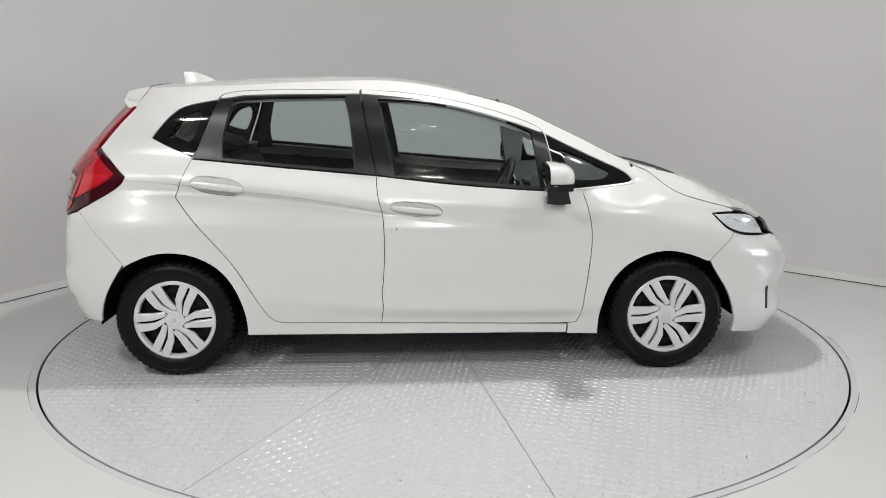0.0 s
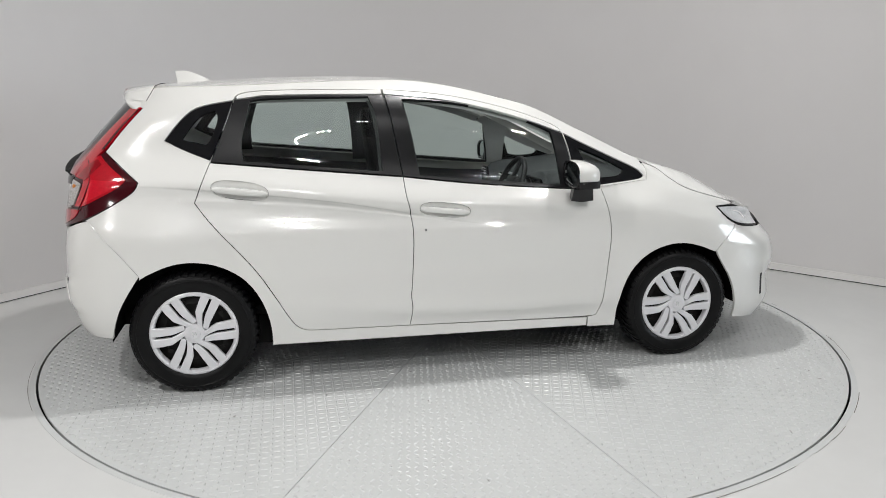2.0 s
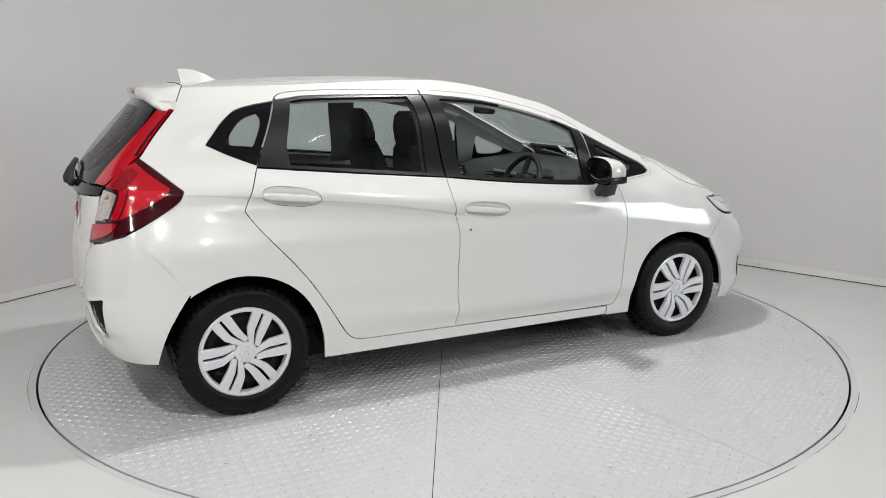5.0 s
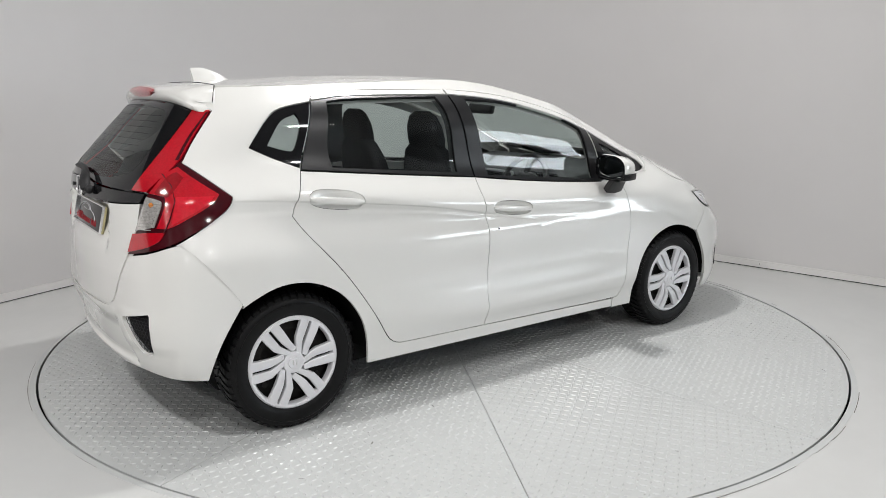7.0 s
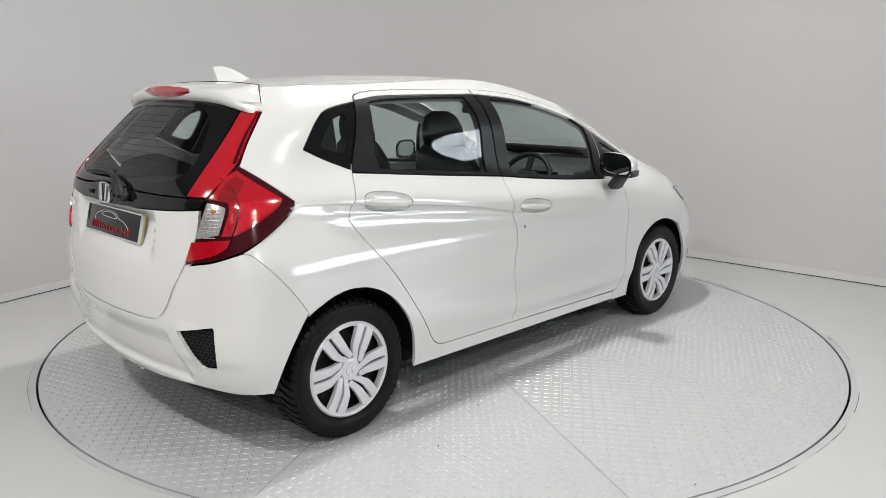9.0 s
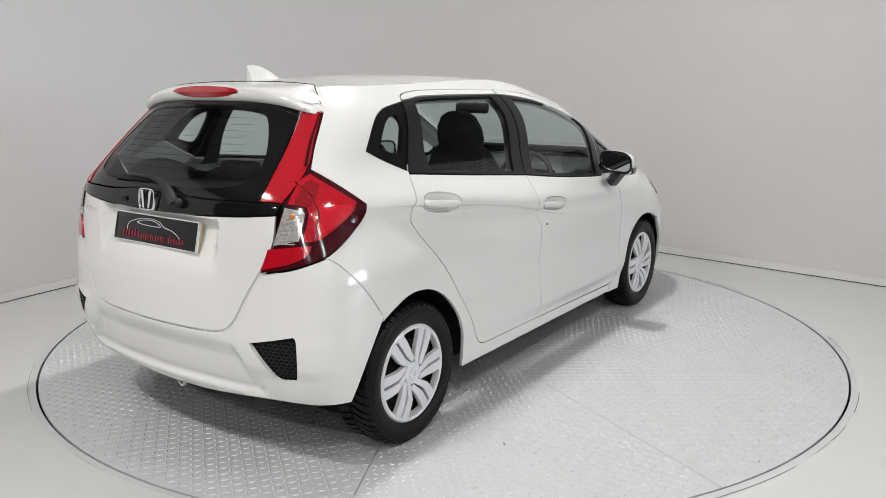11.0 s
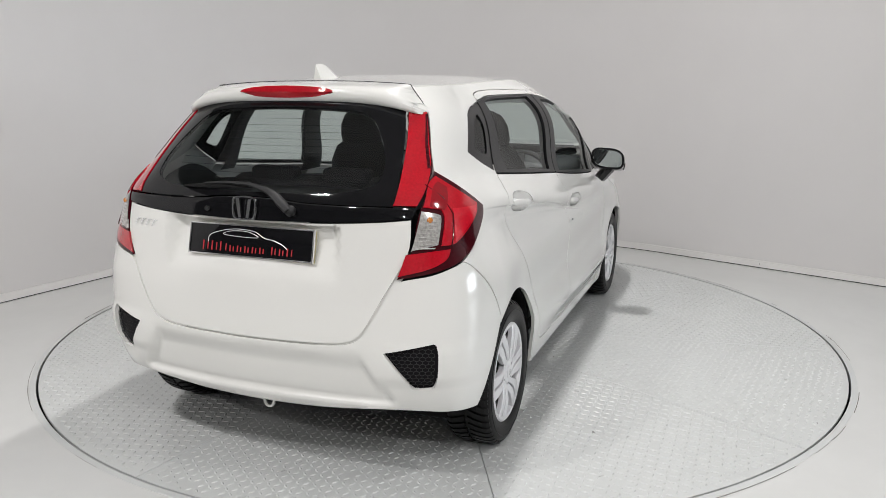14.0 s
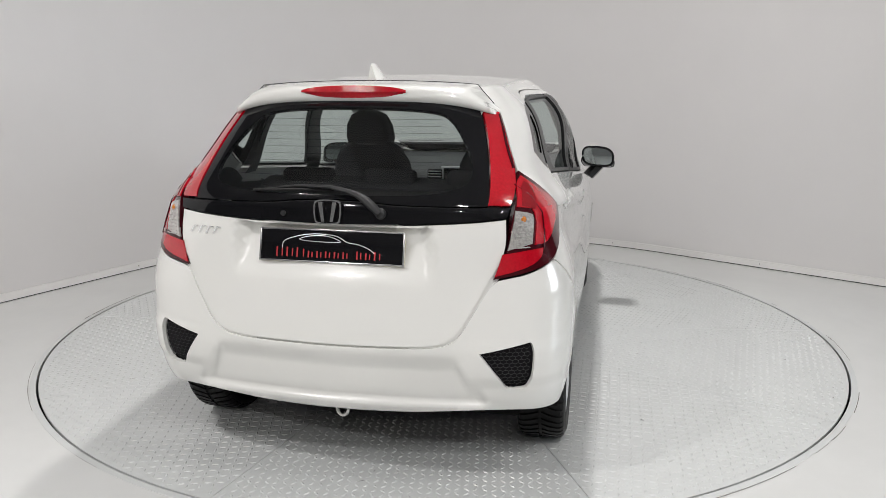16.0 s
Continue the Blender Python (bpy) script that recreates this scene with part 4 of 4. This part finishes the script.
# ---- wheels ----
def wheel():
    """A wheel that faces -y, its centre at the origin; the trim's face lies at y = -0.085."""
    bm = bmesh.new()
    # dished trim: rim ring and hub
    lathe([(.208, -.070), (.207, -.084), (.200, -.090), (.188, -.088), (.183, -.076), (.183, -.060), (.2, -.055)], 72, "y", bm)
    lathe([(.0005, -.093), (.026, -.093), (.028, -.090), (.034, -.090), (.047, -.086), (.053, -.074), (.053, -.055)], 48, "y", bm)
    w = part("wheel", bm, SILVER, label="silver wheel cover with six twin spokes", smooth=30)
    fingers = (([(.043, -.036), (.080, -.029), (.106, -.0270), (.150, -.0275), (.192, -.0285)], [.0125, .0155, .0182, .0200, .0215]),
               ([(.043, -.008), (.080, .011), (.106, .0220), (.150, .0245), (.192, .0255)], [.0125, .0150, .0176, .0195, .0210]))
    for k in range(6):
        a = k * math.tau / 6 + .07
        c, s = math.cos(a), math.sin(a)
        for pts, wid in fingers:
            bm = bmesh.new()
            rows = []
            for i, ((r, t), h) in enumerate(zip(pts, wid)):
                y = (-.086, -.0905, -.0945, -.0945, -.0895)[i]
                sec = [(t - h, y + .020), (t - h, y + .002), (t - h + .003, y), (t + h - .003, y), (t + h, y + .002), (t + h, y + .020)]
                rows.append([bm.verts.new((r * c - q * s, d, r * s + q * c)) for q, d in sec])
            for p, q in zip(rows, rows[1:]):
                for i in range(5):
                    bm.faces.new((p[i], p[i + 1], q[i + 1], q[i]))
            bm.faces.new(rows[0])
            bm.faces.new(rows[-1])
            part("spoke", bm, SILVER, w, smooth=30)
    # badge on the hub
    bm = block(.004, .003, .022, pose(-.007, -.094, 0), .001)
    block(.004, .003, .022, pose(.007, -.094, 0), .001, bm=bm)
    part("hub_badge", bm, CHROME, w)
    # steel rim behind
    bm = lathe([(.205, -.07), (.195, -.03), (.185, .06), (.205, .085)], 48, "y")
    lathe([(.19, -.03), (.14, -.045), (.12, -.035), (.07, -.04), (.06, -.05), (.001, -.05)], 48, "y", bm)
    for k in range(10):
        a = k * math.tau / 10
        bmesh.ops.create_cone(bm, cap_ends=True, segments=10, radius1=.012, radius2=.012, depth=.012, matrix=Matrix.Translation((.15 * math.cos(a), -.045, .15 * math.sin(a))) @ pose(0, 0, 0, 90))
    part("rim", bm, STEEL, w, "dark steel rim behind the cover")
    # tyre
    prof = [(.200, -.078), (.212, -.090), (.228, -.0955), (.25, -.098), (.268, -.096), (.280, -.090), (.289, -.079), (.2925, -.066), (.2925, .066), (.289, .079), (.278, .090), (.25, .097), (.22, .092), (.20, .08)]
    bm = lathe(prof, 96, "y")
    # sidewall rib and raised lettering bars
    lathe([(.259, -.0972), (.2615, -.0992), (.264, -.0968)], 96, "y", bm)
    tyre = part("tyre", bm, RUBBER, w, "black rubber tyre with a V-shaped tread", smooth=35)
    bm = bmesh.new()
    n = 52
    for k in range(n):
        for s in (1, -1):
            a0 = k * math.tau / n
            quads = []
            for y, sh in ((.006, 0.0), (.036, .045), (.066, .075), (.079, .085), (.090, .09)):
                r = .3005 if y < .06 else (.2985 if y < .07 else (.2945 if y < .085 else .284))
                a = a0 + sh
                wdt = math.tau / n * .36
                quads.append([bm.verts.new((rr * math.cos(a + d), s * y, rr * math.sin(a + d))) for rr, d in ((r - .012, -wdt), (r, -wdt * .9), (r, wdt * .9), (r - .012, wdt))])
            for p, q in zip(quads, quads[1:]):
                for i in range(3):
                    bm.faces.new((p[i], p[i + 1], q[i + 1], q[i]))
            bm.faces.new(quads[-1])
    part("tread", bm, RUBBER, w, smooth=0)
    return w


first = put(wheel())
first.matrix_local = SEAT_ON_TABLE @ pose(-1.265, -.722, .298)
for x, s, turn in ((1.265, 1, 2), (1.265, -1, 40), (-1.265, -1, 70)):
    o = copy_thing(first, SEAT_ON_TABLE @ pose(x, -.722 * s, .298, 0, 0, 0 if s > 0 else 180) @ pose(0, 0, 0, 0, turn, 0))


def underbody():
    bm = block(3.1, 1.30, .16, pose(-.0, 0, .25), .03)
    put(part("underbody", bm, UNDER, label="black underbody"))
    for x in (-1.265, 1.265):
        for s in (1, -1):
            bm = bmesh.new()
            rows = []
            for k in range(25):
                a = math.pi * (k / 24 * 1.03 - .015)
                c, z = math.cos(a), math.sin(a)
                rows.append([bm.verts.new((x + .372 * c, -s * y, .292 + .362 * z)) for y in (.795, .50)] + [bm.verts.new((x + .02 * c, -s * .50, .292))])
            for p, q in zip(rows, rows[1:]):
                bm.faces.new((p[0], p[1], q[1], q[0]))
                bm.faces.new((p[1], p[2], q[2], q[1]))
            put(part("wheel_arch_liner", bm, UNDER, label="black wheel arch liner"))


underbody()



# ---- fittings of the car ----
def rear_fittings():
    gate = bpy.data.objects["tailgate"]
    # wiper: arm, blade and pivot cap
    arm = [(.23, 1.03, .030), (.205, 1.052, .036), (.173, 1.074, .036), (.135, 1.090, .034), (.09, 1.100, .032), (.003, 1.112, .030), (-.14, 1.113, .026), (-.25, 1.107, .024)]
    bm = tube([on_tail(*a) for a in arm], [.021, .023, .021, .018, .015, .012, .009, .006], 8, flat=.6)
    wiper = part("rear_wiper", bm, PLASTIC, gate, "black rear wiper arm", smooth=60)
    bm = tube([on_tail(u, z, .014) for u, z in ((-.375, 1.093), (-.25, 1.098), (-.10, 1.102), (.02, 1.101))], [.004, .009, .009, .005], 6)
    part("wiper_blade", bm, RUBBER, wiper, "black rubber wiper blade")
    bm = bmesh.new()
    bmesh.ops.create_uvsphere(bm, u_segments=16, v_segments=10, radius=.02, matrix=Matrix.Translation(on_tail(.236, 1.028, .018)))
    part("pivot_cap", bm, PLASTIC, wiper)
    # chrome badge: rounded frame with two bars
    c = on_tail(0, 1.028, .012)
    m = Matrix.Translation(c) @ pose(0, 0, 0, 84, 0, -90)
    w, h = .050, .044
    loop = rounded([(-w, -h + .012), (-w + .014, -h), (w - .014, -h), (w, -h + .012), (w + .003, h - .014), (w - .010, h), (-w + .010, h), (-w - .003, h - .014)], 80, 2)
    bm = bmesh.new()
    n = len(loop)
    outer = [bm.verts.new(m @ Vector((x, y, 0))) for x, y in loop]
    oute2 = [bm.verts.new(m @ Vector((x * .97, y * .97, .006))) for x, y in loop]
    inne2 = [bm.verts.new(m @ Vector((x * .88, y * .87, .006))) for x, y in loop]
    inner = [bm.verts.new(m @ Vector((x * .85, y * .84, 0))) for x, y in loop]
    for a, b in ((outer, oute2), (oute2, inne2), (inne2, inner)):
        for i in range(n):
            bm.faces.new((a[i], a[(i + 1) % n], b[(i + 1) % n], b[i]))
    badge = part("badge", bm, CHROME, gate, "chrome rounded-square badge frame", smooth=50)
    for s in (1, -1):
        bm = prism([(s * .010, -.034), (s * .021, -.034), (s * .034, .034), (s * .019, .034)][::s], .007, m)
        part("badge_bar", bm, CHROME, badge, "upright chrome bar", smooth=0)
    # plate, its holder and its bars
    pm = Matrix.Translation((-1.868, 0, .901)) @ pose(0, 0, 0, 76.5, 0, -90)
    plate = part("plate", block(.528, .115, .006, pm @ pose(0, 0, 0), .002), BLACK_GLOSS, gate, "black display plate in a thin silver frame", smooth=30)
    for dx, dy, sx, sy in ((0, .0565, .534, .005), (0, -.0565, .534, .005), (.266, 0, .006, .118), (-.266, 0, .006, .118)):
        part("plate_frame", block(sx, sy, .010, pm @ pose(dx, dy, .001), .001), CHROME, plate, smooth=30)
    part("plate_backing", block(.528, .116, .010, pm @ pose(.004, -.001, -.009), .002), CREAM, plate, "yellowed plate edge", smooth=30)
    x = -.205
    for k, (wd, hg) in enumerate([(.026, .034)] * 2 + [(.030, .034)] + [(.020, .023)] * 5 + [(.020, .028), (.020, .023), (.024, .028)]):
        if k == 8:
            x += .018
        part("letter_bar", block(.005, hg, .0015, pm @ pose(x + .003, -.042 + hg / 2, .0042)), RED_PRINT, plate, "red printed letter bar", smooth=0)
        part("letter_bar", block(.004, hg * .8, .0015, pm @ pose(x + wd - .003, -.042 + hg * .45, .0042)), RED_PRINT, plate, "red printed letter bar", smooth=0)
        x += wd + .0125
    for curve_pts in ([(-.182, -.012), (-.18, .008), (-.16, .022), (-.10, .038), (-.04, .042), (.02, .036), (.06, .016), (.10, .010), (.14, -.004), (.165, -.022)],
                      [(-.12, .022), (-.09, .032), (-.04, .036), (.0, .032), (.035, .016), (-.03, .014), (-.10, .017), (-.12, .022)]):
        line = [Vector((a, b, .0042)) for a, b in curve_pts]
        pts = []
        for i in range(len(line) - 1):
            p0, p1, p2, p3 = line[max(i - 1, 0)], line[i], line[i + 1], line[min(i + 2, len(line) - 1)]
            for k in range(5):
                t = k / 5
                pts.append(pm @ (.5 * (2 * p1 + (p2 - p0) * t + (2 * p0 - 5 * p1 + 4 * p2 - p3) * t * t + (3 * p1 - p0 - 3 * p2 + p3) * t ** 3)))
        part("outline_print", tube(pts, .0014, 5), SILVER, plate, "silver printed car outline")
    # model name as slanted chrome bars
    for k in range(4):
        u = -.645 + .036 * k
        a, b = on_tail(u - .008, .928, .004), on_tail(u + .006, .952, .004)
        part("name_bar", tube([a, b], .003, 6), CHROME, gate, "small slanted chrome bar")
        part("name_bar", tube([b, on_tail(u + .026, .952, .004)], .0022, 6), CHROME, gate, "small slanted chrome bar")
    # heating lines in the rear window
    for k in range(9):
        z = 1.145 + .024 * k
        e = .50 + .09 * (z - 1.14) / .2
        part("heater_line", tube([on_tail(u, z, -.001) for u in np.linspace(-e, e, 25)], .00045, 4), GAP, gate)
    # towing eye under the bumper
    bm = bmesh.new()
    ring = [(-1.80 + .0 * k, .022 * math.cos(k * math.tau / 16), .262 + .028 * math.sin(k * math.tau / 16)) for k in range(17)]
    part("towing_eye", tube(ring, .006, 8, bm), PAINT, bpy.data.objects["rear_bumper"], "white towing eye")
    # honeycomb in the bumper vents
    for ob, s in ((bpy.data.objects["bumper_vent"], 1), (bpy.data.objects["bumper_vent.001"], -1)):
        bm = bmesh.new()
        edge_loop = shrink(np.array(VENT), .011)
        for i in range(12):
            for j in range(13):
                u, z = .590 + .0195 * i + (.00975 if j % 2 else 0), .405 + .0135 * j
                if not within(np.array([(u, z)]), edge_loop)[0]:
                    continue
                tube([on_tail(s * (u + .0112 * math.cos(math.pi / 6 + q * math.pi / 3)), z + .0090 * math.sin(math.pi / 6 + q * math.pi / 3), -.014) for q in range(7)], .0013, 4, bm)
        part("honeycomb", bm, PLASTIC, ob, "black honeycomb mesh", smooth=0)
    # small parking sensor-like camera lens on the garnish
    bm = bmesh.new()
    bmesh.ops.create_cone(bm, cap_ends=True, segments=16, radius1=.010, radius2=.007, depth=.012, matrix=Matrix.Translation(on_tail(-.21, 1.018, .008)) @ pose(0, 0, 0, 0, 90))
    part("garnish_lamp", bm, PLASTIC, gate)


def door_mirror(s):
    """Door mirror: painted shell, dark foot, mirror glass."""
    bm = bmesh.new()
    rows = []
    for t, sc_y, sc_z, dx in ((0, .92, .92, 0), (.06, 1, 1, .0), (.35, .98, .98, 0), (.65, .88, .88, 0), (.88, .62, .66, 0), (.98, .30, .34, 0)):
        x = .600 + .135 * t
        ring = []
        for k in range(28):
            a = k * math.tau / 28
            ca, sa = math.cos(a), math.sin(a)
            px = abs(ca) ** .62 * (1 if ca > 0 else -1)
            pz = abs(sa) ** .72 * (1 if sa > 0 else -1)
            yy = .876 + .100 * sc_y * px + .03 * (1 - sc_y)
            zz = 1.030 + .062 * sc_z * pz * (1.05 if pz > 0 else .9) - .012 * px
            ring.append(bm.verts.new((x, -s * yy, zz)))
        rows.append(ring)
    for a, b in zip(rows, rows[1:]):
        for k in range(28):
            bm.faces.new((a[k], a[(k + 1) % 28], b[(k + 1) % 28], b[k]))
    bm.faces.new(rows[-1])
    shell = put(part("door_mirror", bm, PAINT, label="white door mirror on a black foot", smooth=50))
    bm = bmesh.new()
    low = []
    for x, k in ((.5985, .97), (.602, 1.03), (.66, 1.0), (.72, .8)):
        low.append([bm.verts.new((x, -s * (.876 + .100 * k * c), 1.030 + zz)) for c, zz in ((-1.0, -.012), (-1.03, -.035), (-.8, -.064), (0, -.071), (.7, -.073), (.98, -.066), (1.035, -.048), (1.03, -.030))])
    for a, b in zip(low, low[1:]):
        for i in range(7):
            bm.faces.new((a[i], a[i + 1], b[i + 1], b[i]))
    part("mirror_base", bm, BLACK_GLOSS, shell, "black lower shell", smooth=50)
    oval = []
    for k in range(28):
        a = k * math.tau / 28
        ca, sa = math.cos(a), math.sin(a)
        oval.append((.876 + .090 * abs(ca) ** .62 * (1 if ca > 0 else -1), 1.030 + .054 * abs(sa) ** .72 * (1 if sa > 0 else -1) - .012 * ca))
    bm = bmesh.new()
    bm.faces.new([bm.verts.new((.6035, -s * y, z)) for y, z in oval])
    bmesh.ops.recalc_face_normals(bm, faces=bm.faces)
    glass = part("mirror_glass", bm, MIRROR, shell, "mirror glass", smooth=0)
    bm = tube([(.599, -s * (.876 + (y - .876) * 1.06), 1.03 + (z - 1.03) * 1.08) for y, z in oval + oval[:1]], .007, 8)
    part("mirror_rim", bm, BLACK_GLOSS, shell, "black rim of the mirror glass")
    bm = tube([(.735, -s * .86, .992), (.72, -s * .93, .991), (.66, -s * .974, .991), (.62, -s * .977, .992)], .005, 8)
    part("indicator", bm, CHROME, shell, "slim indicator strip")
    bm = bmesh.new()
    foot = []
    for t in range(6):
        k = t / 5
        y, z = .872 - .062 * k, .972 - .072 * k
        foot.append([bm.verts.new((.655 + .02 * k + dx * (.9 + .2 * k), -s * (y + dy), z + dz)) for dx, dy, dz in ((-.055, .01, .01), (-.055, .034, -.012), (0, .042, -.018), (.055, .034, -.012), (.05, -.012, .012), (0, -.024, .014))])
    for a, b in zip(foot, foot[1:]):
        for i in range(6):
            bm.faces.new((a[i], a[(i + 1) % 6], b[(i + 1) % 6], b[i]))
    bm.faces.new(foot[0])
    bm.faces.new(foot[-1])
    part("mirror_foot", bm, BLACK_TRIM, shell, "black mirror foot", smooth=50)


CREAM = material("yellowed_plate_edge", (0.45, 0.40, 0.22), 0.4, scale=40, vary=0.1)
RED_PRINT = material("red_print", (0.40, 0.012, 0.022), 0.5, scale=60, vary=0.1)
rear_fittings()
for s in (1, -1):
    door_mirror(s)


# ---- cabin ----
def cabin():
    put(part("cabin_floor", block(2.5, 1.36, .05, pose(-.25, 0, .36), .01), UNDER, label="dark cabin floor"))
    for s in (1, -1):
        S = flank_at(s)
        put(sheet("door_lining", [(-.86, .36), (-.88, .72), (-1.25, .74), (-1.25, 1.09), (-.70, 1.045), (-.24, 1.003), (.30, .945), (.80, .93), (.84, .5), (.80, .36)], DASH, S, label="dark grey door lining", lift=-.075, depth=0))
        for k, out in enumerate(([(-.345, 1.0), (-.375, 1.33), (-.40, 1.415), (-.21, 1.405), (-.20, 1.33), (-.135, 1.0)],
                    [(-1.11, 1.08), (-1.08, 1.2), (-1.03, 1.36), (-.955, 1.39), (-.985, 1.29), (-1.01, 1.19), (-1.0, 1.08)],
                    [(.50, 1.26), (.60, 1.20), (.85, 1.085), (1.05, 1.0), (1.07, 1.04), (.75, 1.20), (.55, 1.30)],
                    [(.60, .95), (.555, 1.235), (.61, 1.23), (.72, 1.16), (.71, .95)])):
            put(sheet("pillar_lining", out, DASH if k < 2 else CABIN, S, label="dark pillar lining" if k < 2 else "pale grey pillar lining", lift=-.03, depth=0))
        put(sheet("rail_lining", [(-1.3, 1.385), (-.9, 1.40), (-.32, 1.408), (0, 1.385), (.25, 1.335), (.5, 1.25), (.52, 1.29), (.25, 1.38), (0, 1.44), (-.3, 1.47), (-1.3, 1.45)], CABIN, S, label="grey roof rail lining", lift=-.03, depth=0))
        put(sheet("rear_side_lining", [(-1.68, .74), (-1.55, 1.12), (-1.40, 1.16), (-1.15, 1.08), (-1.15, .74)], DASH, S, label="dark luggage side lining", lift=-.05, depth=0))
        put(sheet("rear_pillar_lining", [(-1.60, 1.15), (-1.47, 1.30), (-1.40, 1.38), (-1.26, 1.385), (-1.31, 1.31), (-1.40, 1.20)], CABIN, S, label="grey rear pillar lining", lift=-.04, depth=0))
    top = [(-1.45, 0), (-1.45, -.45), (-1.1, -.50), (-.25, -.50), (.22, -.52), (.28, 0)]
    put(sheet("headlining", top + [(x, -y) for x, y in top[::-1] if y], CABIN, roof_at, label="pale grey headlining", lift=-.035, depth=0))
    # seats
    def seat(y):
        bm = block(.50, .48, .15, pose(.05, y, .55, 0, -6), .05, 3)
        s = put(part("front_seat", bm, CLOTH, label="charcoal cloth front seat", smooth=60))
        bm = bmesh.new()
        rows = []
        for z, x, w, d in ((.55, -.12, .23, .07), (.70, -.16, .245, .075), (.90, -.20, .24, .07), (1.05, -.235, .215, .06), (1.13, -.255, .17, .05), (1.165, -.262, .12, .04)):
            rows.append([bm.verts.new((x + d * math.copysign(abs(math.sin(a)) ** .6, math.sin(a)), y + w * math.copysign(abs(math.cos(a)) ** .5, math.cos(a)), z)) for a in [k * math.tau / 24 for k in range(24)]])
        for a, b in zip(rows, rows[1:]):
            for k in range(24):
                bm.faces.new((a[k], a[(k + 1) % 24], b[(k + 1) % 24], b[k]))
        bm.faces.new(rows[-1])
        part("backrest", bm, CLOTH, s, smooth=60)
        bm = bmesh.new()
        rows = []
        for z, x, w, d in ((1.10, -.245, .09, .035), (1.13, -.25, .125, .05), (1.19, -.26, .138, .055), (1.255, -.272, .13, .052), (1.31, -.282, .10, .04), (1.335, -.285, .05, .025)):
            rows.append([bm.verts.new((x + d * math.copysign(abs(math.sin(a)) ** .7, math.sin(a)), y + w * math.copysign(abs(math.cos(a)) ** .7, math.cos(a)), z)) for a in [k * math.tau / 24 for k in range(24)]])
        for a, b in zip(rows, rows[1:]):
            for k in range(24):
                bm.faces.new((a[k], a[(k + 1) % 24], b[(k + 1) % 24], b[k]))
        bm.faces.new(rows[-1])
        part("headrest", bm, CLOTH, s, smooth=60)
    seat(-.36)
    seat(.36)
    b = put(part("rear_seat", block(.46, 1.22, .16, pose(-.75, 0, .58), .05, 3), CLOTH, label="charcoal cloth rear bench", smooth=60))
    part("backrest", block(.13, 1.22, .52, pose(-1.06, 0, .80, 0, -14), .05, 3), CLOTH, b, smooth=60)
    for y in (-.38, 0, .38):
        part("headrest", block(.09, .24, .09, pose(-1.115, y, 1.055), .035, 3), CLOTH, b, smooth=60)
    put(part("parcel_shelf", block(.46, 1.12, .02, pose(-1.40, 0, 1.005), .006), PLASTIC, label="black parcel shelf"))
    # dashboard
    bm = bmesh.new()
    rows = []
    for k in range(19):
        y = -.70 + 1.4 * k / 18
        hood = .045 * math.exp(-((y + .36) / .16) ** 2)
        rows.append([bm.verts.new((x, y, z)) for x, z in ((.60, .55), (.565, .75), (.56, .84), (.575, .90 + hood * .5), (.62, .945 + hood), (.70, .965 + hood * .8), (.85, .975), (1.05, 1.0), (1.12, 1.0), (1.12, .6))])
    for a, b in zip(rows, rows[1:]):
        for i in range(9):
            bm.faces.new((a[i], a[i + 1], b[i + 1], b[i]))
    dash = put(part("dashboard", bm, DASH, label="dark grey dashboard", smooth=45))
    part("screen", block(.012, .24, .13, pose(.555, 0, .875, 0, -8), .004), BLACK_GLOSS, dash, "black glossy centre screen")
    part("screen_frame", block(.010, .27, .155, pose(.560, 0, .875, 0, -8), .006), SILVER, dash, "silver screen surround")
    for y in (.18, -.18, .60, -.60):
        vent = part("air_vent", block(.02, .10, .065, pose(.558, y, .90, 0, -8), .008), BLACK_GLOSS, dash, "black air vent")
        for k in range(3):
            part("vent_slat", block(.02, .088, .005, pose(.549, y, .883 + .018 * k, 0, -8)), SILVER, vent)
    part("instrument_cluster", block(.02, .28, .10, pose(.585, -.36, .915, 0, -20), .01), BLACK_GLOSS, dash, "black instrument cluster")
    # steering wheel
    wm = pose(.43, -.36, .905, 0, -66, 0)
    bm = tube([wm @ Vector((.175 * math.cos(k * math.tau / 48), .18 * math.sin(k * math.tau / 48), 0)) for k in range(49)], .0155, 10)
    st = put(part("steering_wheel", bm, PLASTIC, label="black steering wheel with silver accents", smooth=60))
    part("wheel_hub", block(.15, .15, .05, wm @ pose(0, 0, -.01), .03, 3), PLASTIC, st, smooth=60)
    for a in (10, 170, 270):
        part("wheel_spoke", block(.12, .04, .018, wm @ pose(0, 0, 0, 0, 0, a + 90) @ pose(.115, 0, 0), .006), SILVER if a != 270 else PLASTIC, st, smooth=60)
    part("steering_column", tube([(.44, -.36, .90), (.62, -.36, .83)], .045, 12), PLASTIC, st)
    # inner mirror
    im = put(part("inner_mirror", block(.03, .24, .065, pose(.40, 0, 1.335, 0, 10), .02, 3), PLASTIC, label="black inner mirror", smooth=60))
    part("mirror_stalk", tube([(.42, 0, 1.35), (.46, 0, 1.385)], .012, 8), PLASTIC, im)
    # sun visors and grab handles
    for y in (-.33, .33):
        put(part("sun_visor", block(.15, .36, .018, pose(.30, y, 1.392, 0, 12), .008), CABIN, label="grey folded sun visor", smooth=60))


cabin()

# ---- what turns ----
def motions():
    turn = lambda t: 4.836 * t - 0.0085 * t * t - 0.07
    for thing in (TABLE, CAR):
        walk(thing, [(t, pose(0, 0, 0, 0, 0, turn(t))) for t in range(0, 17)])


motions()
